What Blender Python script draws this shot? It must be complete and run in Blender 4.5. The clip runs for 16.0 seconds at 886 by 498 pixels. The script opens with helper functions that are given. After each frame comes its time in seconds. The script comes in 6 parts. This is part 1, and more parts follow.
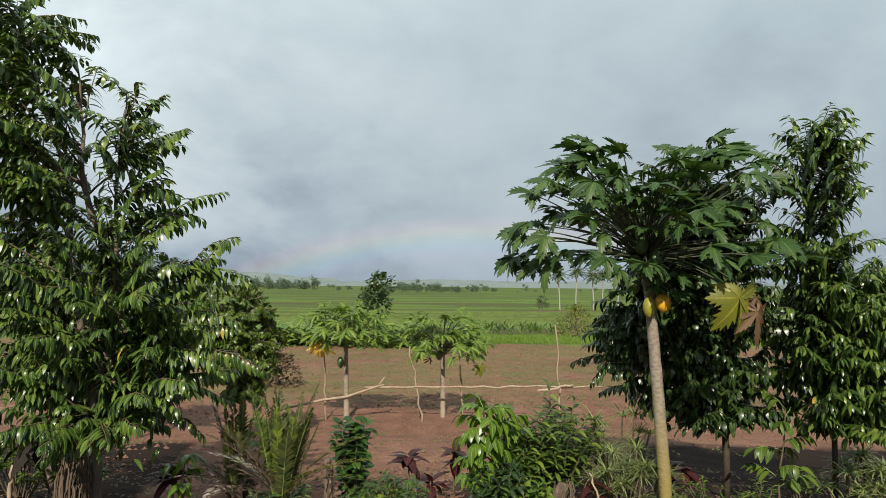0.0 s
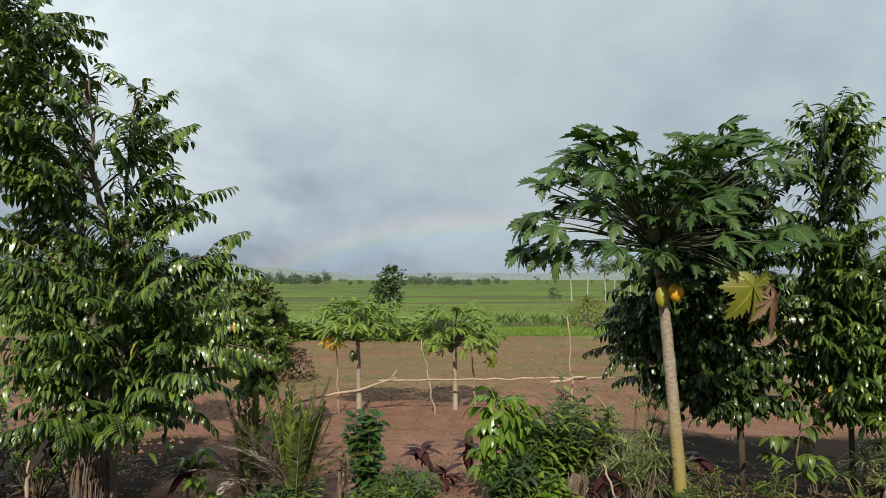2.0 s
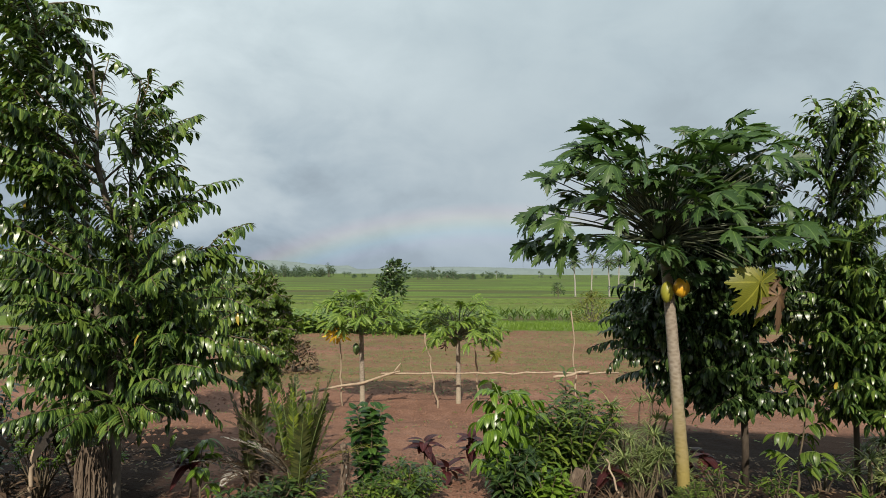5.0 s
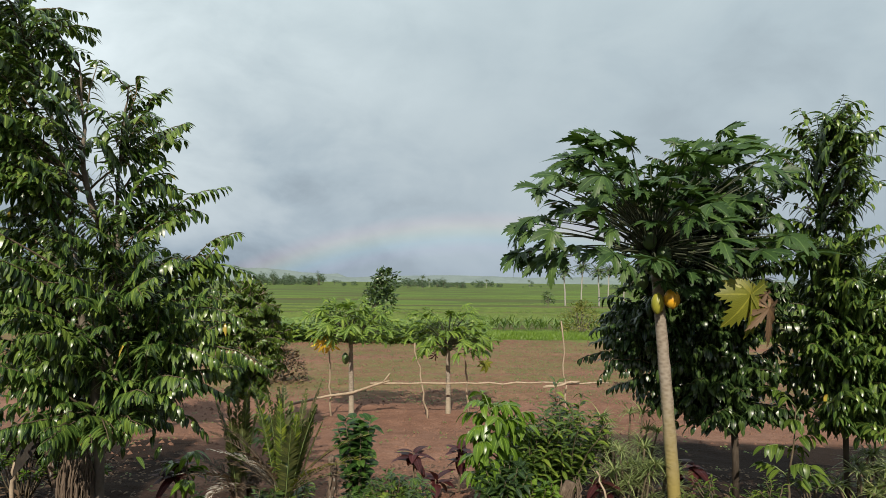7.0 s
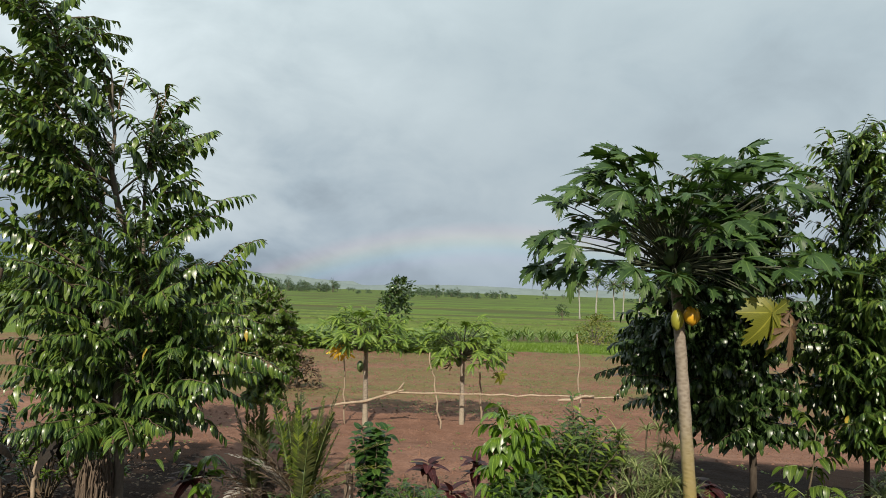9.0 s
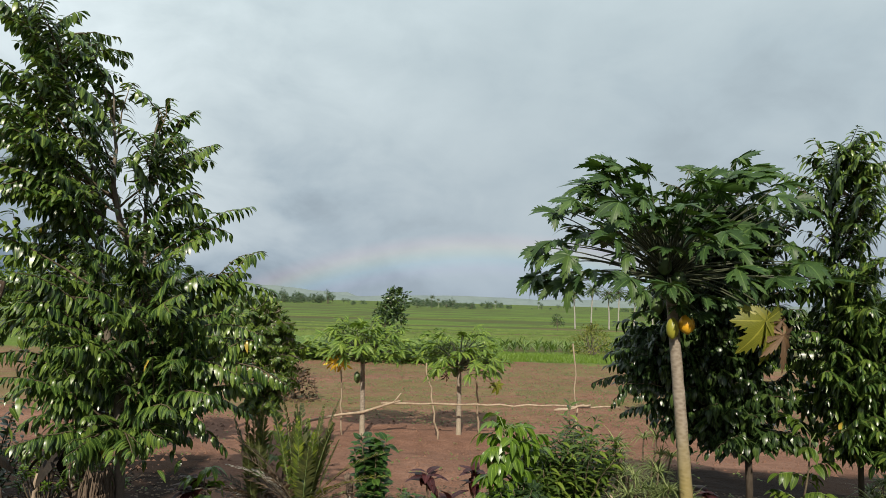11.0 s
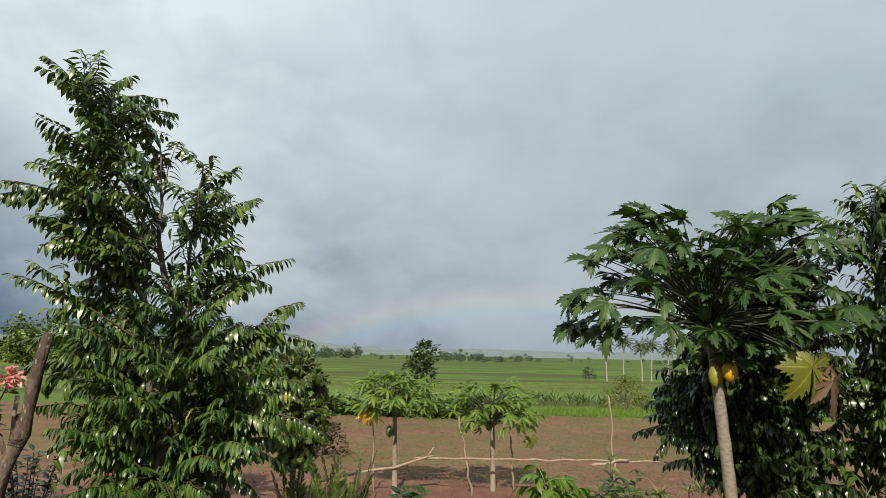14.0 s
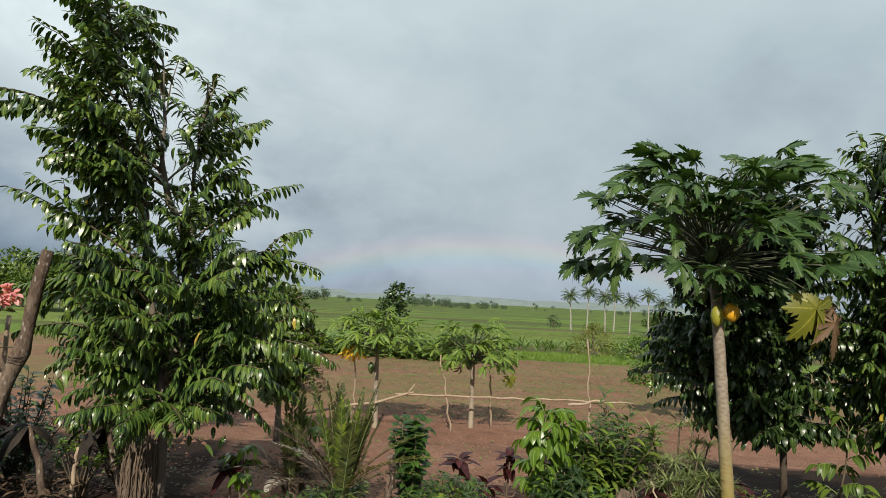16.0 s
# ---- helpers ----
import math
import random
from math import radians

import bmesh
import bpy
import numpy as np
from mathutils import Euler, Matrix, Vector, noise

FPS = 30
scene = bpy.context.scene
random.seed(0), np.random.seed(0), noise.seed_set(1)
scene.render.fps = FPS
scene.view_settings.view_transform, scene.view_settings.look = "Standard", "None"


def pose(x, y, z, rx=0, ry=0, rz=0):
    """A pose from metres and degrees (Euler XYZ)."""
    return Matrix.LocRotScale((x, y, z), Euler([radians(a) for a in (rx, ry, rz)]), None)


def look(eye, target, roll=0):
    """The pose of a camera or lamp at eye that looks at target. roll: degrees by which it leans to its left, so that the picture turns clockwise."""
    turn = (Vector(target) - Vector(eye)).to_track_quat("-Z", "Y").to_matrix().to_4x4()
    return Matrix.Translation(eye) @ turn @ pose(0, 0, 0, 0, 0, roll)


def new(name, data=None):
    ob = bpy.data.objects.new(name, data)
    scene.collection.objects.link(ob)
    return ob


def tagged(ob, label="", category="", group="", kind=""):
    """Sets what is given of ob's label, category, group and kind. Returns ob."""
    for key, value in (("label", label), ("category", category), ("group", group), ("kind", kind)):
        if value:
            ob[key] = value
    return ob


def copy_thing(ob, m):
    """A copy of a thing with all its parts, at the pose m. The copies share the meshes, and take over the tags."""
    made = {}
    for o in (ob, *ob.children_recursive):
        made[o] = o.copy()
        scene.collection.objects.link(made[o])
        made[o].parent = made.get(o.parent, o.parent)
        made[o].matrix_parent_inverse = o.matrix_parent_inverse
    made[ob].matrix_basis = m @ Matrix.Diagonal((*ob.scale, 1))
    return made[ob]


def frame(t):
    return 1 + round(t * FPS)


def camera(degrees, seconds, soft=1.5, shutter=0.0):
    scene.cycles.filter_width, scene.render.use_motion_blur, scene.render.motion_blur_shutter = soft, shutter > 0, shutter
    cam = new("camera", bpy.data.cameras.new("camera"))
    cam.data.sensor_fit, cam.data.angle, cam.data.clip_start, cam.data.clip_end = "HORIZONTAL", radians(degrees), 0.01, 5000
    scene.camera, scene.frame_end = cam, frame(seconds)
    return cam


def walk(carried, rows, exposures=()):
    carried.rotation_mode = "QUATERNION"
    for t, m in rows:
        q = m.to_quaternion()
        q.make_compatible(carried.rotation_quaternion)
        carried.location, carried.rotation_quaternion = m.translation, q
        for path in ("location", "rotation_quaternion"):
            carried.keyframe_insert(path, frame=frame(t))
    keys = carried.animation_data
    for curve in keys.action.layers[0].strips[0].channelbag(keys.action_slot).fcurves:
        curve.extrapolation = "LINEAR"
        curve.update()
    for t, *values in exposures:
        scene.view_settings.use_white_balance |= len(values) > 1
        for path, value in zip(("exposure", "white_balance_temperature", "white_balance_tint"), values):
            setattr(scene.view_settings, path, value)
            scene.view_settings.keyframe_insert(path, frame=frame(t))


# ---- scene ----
cam = camera(68.0, 16.0, 0.2)
PATH = [
    (0, (0.932, -0.096, 1.773), (0.923, 1.901, 1.883), 0.6),
    (0.5, (0.929, -0.073, 1.765), (0.907, 1.925, 1.863), 0.3),
    (1, (0.934, -0.067, 1.773), (0.881, 1.932, 1.837), 0.0),
    (1.5, (0.935, -0.093, 1.756), (0.909, 1.906, 1.815), 0.4),
    (2, (0.939, -0.072, 1.763), (0.897, 1.925, 1.852), -0.1),
    (2.5, (0.96, -0.096, 1.761), (0.988, 1.902, 1.842), -0.0),
    (3, (0.94, -0.073, 1.753), (0.96, 1.926, 1.837), 0.9),
    (3.5, (0.941, -0.076, 1.758), (0.954, 1.922, 1.834), 0.5),
    (4, (0.932, -0.077, 1.753), (0.876, 1.92, 1.826), 0.2),
    (6.5, (0.939, 0.005, 1.769), (0.899, 2.004, 1.837), 0.8),
    (7, (0.933, -0.014, 1.774), (0.908, 1.983, 1.871), 0.6),
    (7.5, (0.914, -0.035, 1.78), (0.809, 1.958, 1.91), 1.0),
    (8, (0.92, -0.043, 1.779), (0.836, 1.952, 1.891), 1.3),
    (8.5, (0.904, -0.042, 1.784), (0.832, 1.953, 1.902), 1.9),
    (11, (0.859, -0.125, 1.782), (0.803, 1.868, 1.94), 1.6),
    (11.5, (0.88, -0.136, 1.8), (0.862, 1.856, 1.976), 0.7),
    (12, (0.889, -0.134, 1.798), (0.893, 1.856, 1.999), 0.8),
    (12.5, (0.899, -0.142, 1.804), (0.901, 1.848, 2.009), 1.1),
    (13, (0.883, -0.157, 1.802), (0.861, 1.834, 1.982), 1.0),
    (13.5, (0.827, -0.14, 1.758), (0.675, 1.851, 1.866), 0.3),
    (14, (0.782, -0.168, 1.739), (0.641, 1.801, 2.055), 1.1),
    (14.5, (0.631, -0.158, 1.687), (0.463, 1.79, 2.111), 3.0),
    (15, (0.505, -0.163, 1.591), (0.376, 1.81, 1.894), 4.4),
    (15.5, (0.388, -0.158, 1.563), (0.223, 1.824, 1.771), 1.8),
    (16, (0.409, -0.102, 1.607), (0.365, 1.891, 1.763), 2.9),
]
walk(cam, [(t, look(eye, target, roll)) for t, eye, target, roll in PATH],
     [(0.0, 0.0), (13.3, 0.0), (14.3, -0.14), (15.2, -0.1), (16.0, -0.04)])

# ---- light ----
AWAY = Vector((math.sin(radians(3)) * math.cos(radians(37.4)), math.cos(radians(3)) * math.cos(radians(37.4)), -math.sin(radians(37.4))))
sun_data = bpy.data.lights.new("sun", "SUN")
sun_data.energy, sun_data.angle, sun_data.color = 5.0, radians(0.6), (1.0, 0.91, 0.76)
sun = new("sun", sun_data)
sun.matrix_world = look(-AWAY * 60, (0, 0, 0))


def nodes_of(tree):
    tree.nodes.clear()

    def add(kind, **values):
        node = tree.nodes.new(kind)
        for key, value in values.items():
            if key in node.inputs:
                node.inputs[key].default_value = value
            else:
                setattr(node, key, value)
        return node

    def link(a, b):
        tree.links.new(a, b)

    return add, link


def arith(add, link, op, a, b=None, c=None, clamp=False):
    node = add("ShaderNodeMath", operation=op, use_clamp=clamp)
    for i, v in enumerate((a, b, c)):
        if v is None:
            continue
        if isinstance(v, (int, float)):
            node.inputs[i].default_value = v
        else:
            link(v, node.inputs[i])
    return node.outputs[0]


def ramp(add, link, fac, stops):
    node = add("ShaderNodeValToRGB")
    e = node.color_ramp.elements
    while len(e) < len(stops):
        e.new(0.5)
    for el, (p, c) in zip(e, stops):
        el.position, el.color = p, (*c, 1)
    link(fac, node.inputs[0])
    return node.outputs[0]


def mix(add, link, fac, a, b, blend="MIX"):
    node = add("ShaderNodeMix", data_type="RGBA", blend_type=blend)
    for i, v in ((0, fac), (6, a), (7, b)):
        if isinstance(v, (int, float)):
            node.inputs[i].default_value = v
        elif isinstance(v, tuple):
            node.inputs[i].default_value = (*v, 1)
        else:
            link(v, node.inputs[i])
    return node.outputs[2]


def build_sky():
    world = bpy.data.worlds.new("rain_sky")
    scene.world = world
    world.use_nodes = True
    add, link = nodes_of(world.node_tree)
    place = add("ShaderNodeTexCoord").outputs["Generated"]
    axis = add("ShaderNodeSeparateXYZ")
    link(place, axis.inputs[0])
    clear = add("ShaderNodeTexSky", sky_type="NISHITA", sun_disc=False, sun_elevation=radians(37), sun_rotation=radians(185))
    clear_dim = mix(add, link, 1.0, clear.outputs[0], (0.06, 0.06, 0.06), "MULTIPLY")
    # grey rain cloud, paler overhead, with soft billows
    mapped = add("ShaderNodeMapping")
    mapped.inputs["Scale"].default_value = (1.0, 1.0, 1.7)
    mapped.inputs["Location"].default_value = (0.35, 0.0, 0.22)
    link(place, mapped.inputs[0])
    big = add("ShaderNodeTexNoise", Scale=1.9, Detail=5.0, Roughness=0.5, Distortion=0.4)
    link(mapped.outputs[0], big.inputs["Vector"])
    fine = add("ShaderNodeTexNoise", Scale=6.5, Detail=6.0, Roughness=0.55, Distortion=0.3)
    link(mapped.outputs[0], fine.inputs["Vector"])
    high = arith(add, link, "MULTIPLY_ADD", axis.outputs[2], 1.9, 0.06, True)
    base = ramp(add, link, high, [(0.0, (0.385, 0.455, 0.525)), (0.3, (0.458, 0.535, 0.585)), (1.0, (0.500, 0.602, 0.645))])
    west = arith(add, link, "MULTIPLY_ADD", axis.outputs[0], -2.0, 0.05, True)
    billow = arith(add, link, "MULTIPLY_ADD", fine.outputs[0], 0.70, arith(add, link, "MULTIPLY", big.outputs[0], 1.0))
    billow = arith(add, link, "MULTIPLY_ADD", high, 0.55, arith(add, link, "SUBTRACT", billow, 0.60))
    patch = ramp(add, link, billow, [(0.26, (0.50, 0.54, 0.60)), (0.40, (0.86, 0.90, 0.94)), (0.52, (1.14, 1.13, 1.12)), (0.66, (1.36, 1.32, 1.28)), (0.86, (1.66, 1.58, 1.52))])
    patched = mix(add, link, 1.0, base, patch, "MULTIPLY")
    amount = arith(add, link, "MULTIPLY_ADD", west, 0.75, 0.28, True)
    cloud = mix(add, link, amount, base, patched)
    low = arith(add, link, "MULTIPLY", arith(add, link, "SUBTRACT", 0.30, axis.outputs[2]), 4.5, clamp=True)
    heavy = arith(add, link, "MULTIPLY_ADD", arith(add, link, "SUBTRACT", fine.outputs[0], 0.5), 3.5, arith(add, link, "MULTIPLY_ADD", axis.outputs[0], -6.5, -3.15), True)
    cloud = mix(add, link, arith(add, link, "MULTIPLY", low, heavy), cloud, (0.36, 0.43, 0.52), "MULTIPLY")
    # the rainbow: a ring of 41 to 42.4 degrees round the point opposite the sun
    dot = add("ShaderNodeVectorMath", operation="DOT_PRODUCT")
    link(place, dot.inputs[0])
    dot.inputs[1].default_value = AWAY
    angle = arith(add, link, "MULTIPLY", arith(add, link, "ARCCOSINE", dot.outputs["Value"]), 180 / math.pi)
    step = arith(add, link, "MULTIPLY", arith(add, link, "SUBTRACT", angle, 39.6), 0.25, clamp=True)
    bow = ramp(add, link, step, [(0.0, (0, 0, 0)), (0.18, (0.016, 0.008, 0.035)), (0.36, (0.000, 0.050, 0.060)), (0.52, (0.050, 0.070, 0.010)),
                                 (0.66, (0.105, 0.060, 0.0)), (0.80, (0.080, 0.018, 0.010)), (1.0, (0, 0, 0))])
    inner = ramp(add, link, step, [(0.0, (0.020, 0.022, 0.024)), (0.35, (0.020, 0.022, 0.024)), (0.8, (0, 0, 0))])
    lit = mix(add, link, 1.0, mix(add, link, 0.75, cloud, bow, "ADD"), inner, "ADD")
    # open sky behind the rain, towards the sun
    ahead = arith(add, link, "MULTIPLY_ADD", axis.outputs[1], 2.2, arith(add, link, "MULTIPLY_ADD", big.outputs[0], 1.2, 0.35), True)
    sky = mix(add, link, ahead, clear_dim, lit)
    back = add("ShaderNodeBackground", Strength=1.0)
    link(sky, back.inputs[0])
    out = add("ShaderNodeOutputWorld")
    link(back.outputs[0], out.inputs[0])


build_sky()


# ---- materials ----
def surface(name, colour_of, rough=0.6, bump=None, bump_dist=0.01, through_light=0.0, gloss=0.5, through_colour=None):
    """A node material; colour_of(add, link) gives its colour output, bump(add, link) its height."""
    m = bpy.data.materials.new(name)
    m.use_nodes = True
    add, link = nodes_of(m.node_tree)
    p = add("ShaderNodeBsdfPrincipled", Roughness=rough)
    p.inputs["Specular IOR Level"].default_value = gloss
    colour = colour_of(add, link)
    link(colour, p.inputs["Base Color"])
    if bump:
        b = add("ShaderNodeBump", Strength=0.8, Distance=bump_dist)
        link(bump(add, link), b.inputs["Height"])
        link(b.outputs[0], p.inputs["Normal"])
    out = add("ShaderNodeOutputMaterial")
    end = p.outputs[0]
    if through_light:
        t = add("ShaderNodeBsdfTranslucent")
        link(mix(add, link, 1.0, colour, through_colour or (1.6, 1.7, 0.7), "MULTIPLY"), t.inputs[0])
        s = add("ShaderNodeMixShader", Fac=through_light)
        link(p.outputs[0], s.inputs[1])
        link(t.outputs[0], s.inputs[2])
        end = s.outputs[0]
    link(end, out.inputs[0])
    return m


def leaf_surface(name, dark, mid, light, rough=0.36, vein=0.5, through_light=0.22, gloss=0.5, dry=0.0, dry_colour=(0.42, 0.30, 0.05)):
    def colour_of(add, link):
        geo, info, uv = add("ShaderNodeNewGeometry"), add("ShaderNodeObjectInfo"), add("ShaderNodeUVMap")
        n = add("ShaderNodeTexNoise", Scale=9.0, Detail=3.0)
        link(geo.outputs["Position"], n.inputs["Vector"])
        r = arith(add, link, "MULTIPLY_ADD", geo.outputs["Random Per Island"], 0.62, arith(add, link, "MULTIPLY", info.outputs["Random"], 0.2))
        r = arith(add, link, "MULTIPLY_ADD", n.outputs[0], 0.36, arith(add, link, "SUBTRACT", r, 0.06), True)
        c = ramp(add, link, r, [(0.0, dark), (0.5, mid), (1.0, light)])
        if dry:
            c = mix(add, link, arith(add, link, "GREATER_THAN", geo.outputs["Random Per Island"], 1 - dry), c, dry_colour)
        if vein:
            sep = add("ShaderNodeSeparateXYZ")
            link(uv.outputs[0], sep.inputs[0])
            off = arith(add, link, "ABSOLUTE", arith(add, link, "SUBTRACT", sep.outputs[0], 0.5))
            rib = arith(add, link, "MULTIPLY", arith(add, link, "SUBTRACT", 0.07, off), 14.0, clamp=True)
            side = add("ShaderNodeTexWave", Scale=5.0, Distortion=0.0)
            side.bands_direction = "DIAGONAL"
            link(uv.outputs[0], side.inputs["Vector"])
            rib = arith(add, link, "MAXIMUM", rib, arith(add, link, "MULTIPLY", arith(add, link, "GREATER_THAN", side.outputs[1], 0.93), 0.25))
            c = mix(add, link, arith(add, link, "MULTIPLY", rib, vein), c, tuple(min(1, v * 2.2 + 0.03) for v in light))
        return c

    return surface(name, colour_of, rough, None, 0.01, through_light, gloss)


def grained(name, stops, scale=8.0, stretch=(1, 1, 1), rough=0.85, bump_dist=0.012, detail=6.0, gloss=0.3, spots=None):
    """Bark, wood and earth: noise at two scales, in the place's own metres."""
    def fields(add, link):
        geo = add("ShaderNodeNewGeometry")
        mp = add("ShaderNodeMapping")
        mp.inputs["Scale"].default_value = stretch
        link(geo.outputs["Position"], mp.inputs[0])
        a = add("ShaderNodeTexNoise", Scale=scale, Detail=detail, Roughness=0.62, Distortion=0.3)
        b = add("ShaderNodeTexNoise", Scale=scale * 5.3, Detail=4.0, Roughness=0.6)
        link(mp.outputs[0], a.inputs["Vector"])
        link(mp.outputs[0], b.inputs["Vector"])
        return mp, arith(add, link, "MULTIPLY_ADD", b.outputs[0], 0.4, arith(add, link, "MULTIPLY_ADD", a.outputs[0], 0.8, -0.1), True)

    def colour_of(add, link):
        mp, f = fields(add, link)
        c = ramp(add, link, f, stops)
        if spots:
            v = add("ShaderNodeTexVoronoi", Scale=spots[0])
            link(mp.outputs[0], v.inputs["Vector"])
            c = mix(add, link, arith(add, link, "MULTIPLY", arith(add, link, "LESS_THAN", v.outputs["Distance"], spots[1]), 0.6), c, spots[2])
        return c

    return surface(name, colour_of, rough, lambda add, link: fields(add, link)[1], bump_dist, 0.0, gloss)


LEAF = leaf_surface("tree_leaf", (0.008, 0.024, 0.008), (0.029, 0.068, 0.014), (0.175, 0.250, 0.042), rough=0.31, through_light=0.12, dry=0.008)
# LEAF darkened to put crown shade into the colour; also for deep-green plants
LEAF_DEEP_SHADE = leaf_surface("deep_green_shaded_leaf", (0.008, 0.020, 0.007), (0.018, 0.041, 0.012), (0.085, 0.135, 0.028), rough=0.32, through_light=0.10)
LEAF_BUSH = leaf_surface("bush_leaf", (0.018, 0.040, 0.009), (0.058, 0.108, 0.017), (0.205, 0.275, 0.042), rough=0.38, vein=0.3)
LEAF_GARDEN = leaf_surface("garden_leaf", (0.010, 0.032, 0.007), (0.026, 0.070, 0.012), (0.090, 0.165, 0.026), rough=0.5, vein=0.3, through_light=0.18, gloss=0.35)
LEAF_BRIGHT = leaf_surface("bright_leaf", (0.026, 0.066, 0.008), (0.074, 0.145, 0.015), (0.190, 0.285, 0.034), rough=0.31, through_light=0.28)
LEAF_SHRUB = leaf_surface("shrub_leaf", (0.030, 0.060, 0.012), (0.085, 0.130, 0.026), (0.230, 0.280, 0.068), rough=0.45, vein=0.3)
PAPAYA_LEAF = leaf_surface("papaya_leaf", (0.016, 0.040, 0.013), (0.037, 0.080, 0.021), (0.100, 0.165, 0.038), rough=0.46, vein=0.35, through_light=0.16, gloss=0.35)
YOUNG_PAPAYA = leaf_surface("young_papaya_leaf", (0.034, 0.074, 0.012), (0.082, 0.150, 0.021), (0.215, 0.285, 0.045), rough=0.48, vein=0.8, through_light=0.22, gloss=0.35)
YELLOW_LEAF = leaf_surface("yellowing_leaf", (0.080, 0.105, 0.012), (0.150, 0.160, 0.017), (0.235, 0.220, 0.024), rough=0.5, vein=0.5, through_light=0.25)
ORANGE_LEAF = leaf_surface("orange_dead_leaf", (0.50, 0.28, 0.02), (0.70, 0.44, 0.03), (0.82, 0.58, 0.07), rough=0.6, vein=0.4, through_light=0.2)
BROWN_LEAF = leaf_surface("brown_dry_leaf", (0.034, 0.020, 0.012), (0.082, 0.050, 0.028), (0.185, 0.120, 0.068), rough=0.75, vein=0.2, through_light=0.08)
DRY_LEAF = leaf_surface("shrivelled_leaf", (0.045, 0.024, 0.012), (0.095, 0.054, 0.024), (0.190, 0.115, 0.055), rough=0.7, vein=0.2, through_light=0.1)
GREY_LEAF = leaf_surface("grey_dry_frond", (0.20, 0.17, 0.14), (0.36, 0.32, 0.27), (0.52, 0.48, 0.42), rough=0.8, vein=0.2, through_light=0.05)
PURPLE_LEAF = leaf_surface("purple_ti_leaf", (0.016, 0.005, 0.006), (0.040, 0.010, 0.011), (0.105, 0.025, 0.027), rough=0.46, vein=0.3, through_light=0.2, gloss=0.3)
STRAP_LEAF = leaf_surface("variegated_strap_leaf", (0.060, 0.110, 0.030), (0.150, 0.200, 0.070), (0.360, 0.380, 0.180), rough=0.42, vein=0.6)
FROND_LEAF = leaf_surface("yellow_green_frond", (0.020, 0.040, 0.009), (0.062, 0.100, 0.016), (0.245, 0.285, 0.036), rough=0.42, vein=0.2, through_light=0.28)
FROND_DULL = leaf_surface("dull_frond", (0.016, 0.026, 0.009), (0.050, 0.062, 0.018), (0.120, 0.125, 0.036), rough=0.5, vein=0.2, through_light=0.2)
PALM_LEAF = leaf_surface("coconut_frond", (0.020, 0.050, 0.018), (0.050, 0.095, 0.028), (0.120, 0.175, 0.050), rough=0.4, vein=0.2)
RICE_LEAF = leaf_surface("rice_blade", (0.060, 0.112, 0.022), (0.095, 0.165, 0.030), (0.150, 0.225, 0.045), rough=0.5, vein=0.0, through_light=0.3)
CROP_LEAF = leaf_surface("crop_leaf", (0.060, 0.105, 0.028), (0.115, 0.180, 0.045), (0.210, 0.280, 0.080), rough=0.45, vein=0.3)
GRASS_LEAF = leaf_surface("grass_blade", (0.085, 0.150, 0.020), (0.150, 0.240, 0.030), (0.235, 0.330, 0.050), rough=0.5, vein=0.0, through_light=0.3)
WEED_LEAF = leaf_surface("weed_leaf", (0.055, 0.090, 0.022), (0.100, 0.145, 0.034), (0.175, 0.215, 0.056), rough=0.55, vein=0.0)
VINE_LEAF = leaf_surface("squash_leaf", (0.055, 0.110, 0.018), (0.115, 0.190, 0.030), (0.240, 0.310, 0.055), rough=0.5, vein=0.3)
# distant foliage, lightened and blued to put haze into the colour
FAR_HAZE_LEAF = leaf_surface("haze_tinted_far_leaf", (0.050, 0.085, 0.055), (0.080, 0.125, 0.075), (0.120, 0.170, 0.095), rough=0.6, vein=0.0)
AUTUMN_LEAF = leaf_surface("olive_leaf", (0.080, 0.100, 0.015), (0.150, 0.170, 0.028), (0.240, 0.220, 0.040), rough=0.5, vein=0.0)
PINK_PETAL = leaf_surface("pink_bract", (0.44, 0.10, 0.12), (0.66, 0.24, 0.25), (0.82, 0.48, 0.47), rough=0.55, vein=0.2, through_light=0.25)

BARK = grained("pale_bark", [(0.15, (0.062, 0.050, 0.038)), (0.5, (0.160, 0.134, 0.105)), (0.85, (0.285, 0.250, 0.205))], 9, (1, 1, 0.45), 0.8, 0.008)
DARK_BARK = grained("dark_bark", [(0.15, (0.022, 0.016, 0.012)), (0.5, (0.060, 0.046, 0.034)), (0.85, (0.125, 0.100, 0.076))], 9, (1, 1, 0.45), 0.85, 0.01)
TWIG = grained("twig", [(0.2, (0.060, 0.045, 0.028)), (0.8, (0.180, 0.142, 0.095))], 14, rough=0.75, bump_dist=0.003)
GREEN_TWIG = grained("green_stalk", [(0.2, (0.10, 0.15, 0.05)), (0.8, (0.24, 0.30, 0.11))], 10, rough=0.5, bump_dist=0.002)
PETIOLE = grained("petiole", [(0.2, (0.040, 0.050, 0.034)), (0.8, (0.105, 0.115, 0.065))], 10, rough=0.5, bump_dist=0.002)
STICK = grained("dry_stick", [(0.15, (0.16, 0.12, 0.085)), (0.5, (0.36, 0.28, 0.20)), (0.9, (0.55, 0.46, 0.35))], 11, (1, 1, 0.4), 0.8, 0.006)
POST = grained("weathered_post", [(0.25, (0.025, 0.018, 0.015)), (0.45, (0.095, 0.066, 0.048)), (0.62, (0.19, 0.145, 0.11)), (0.85, (0.36, 0.33, 0.28))], 8, (1, 1, 0.5), 0.9, 0.03, spots=(26, 0.22, (0.33, 0.33, 0.29)))
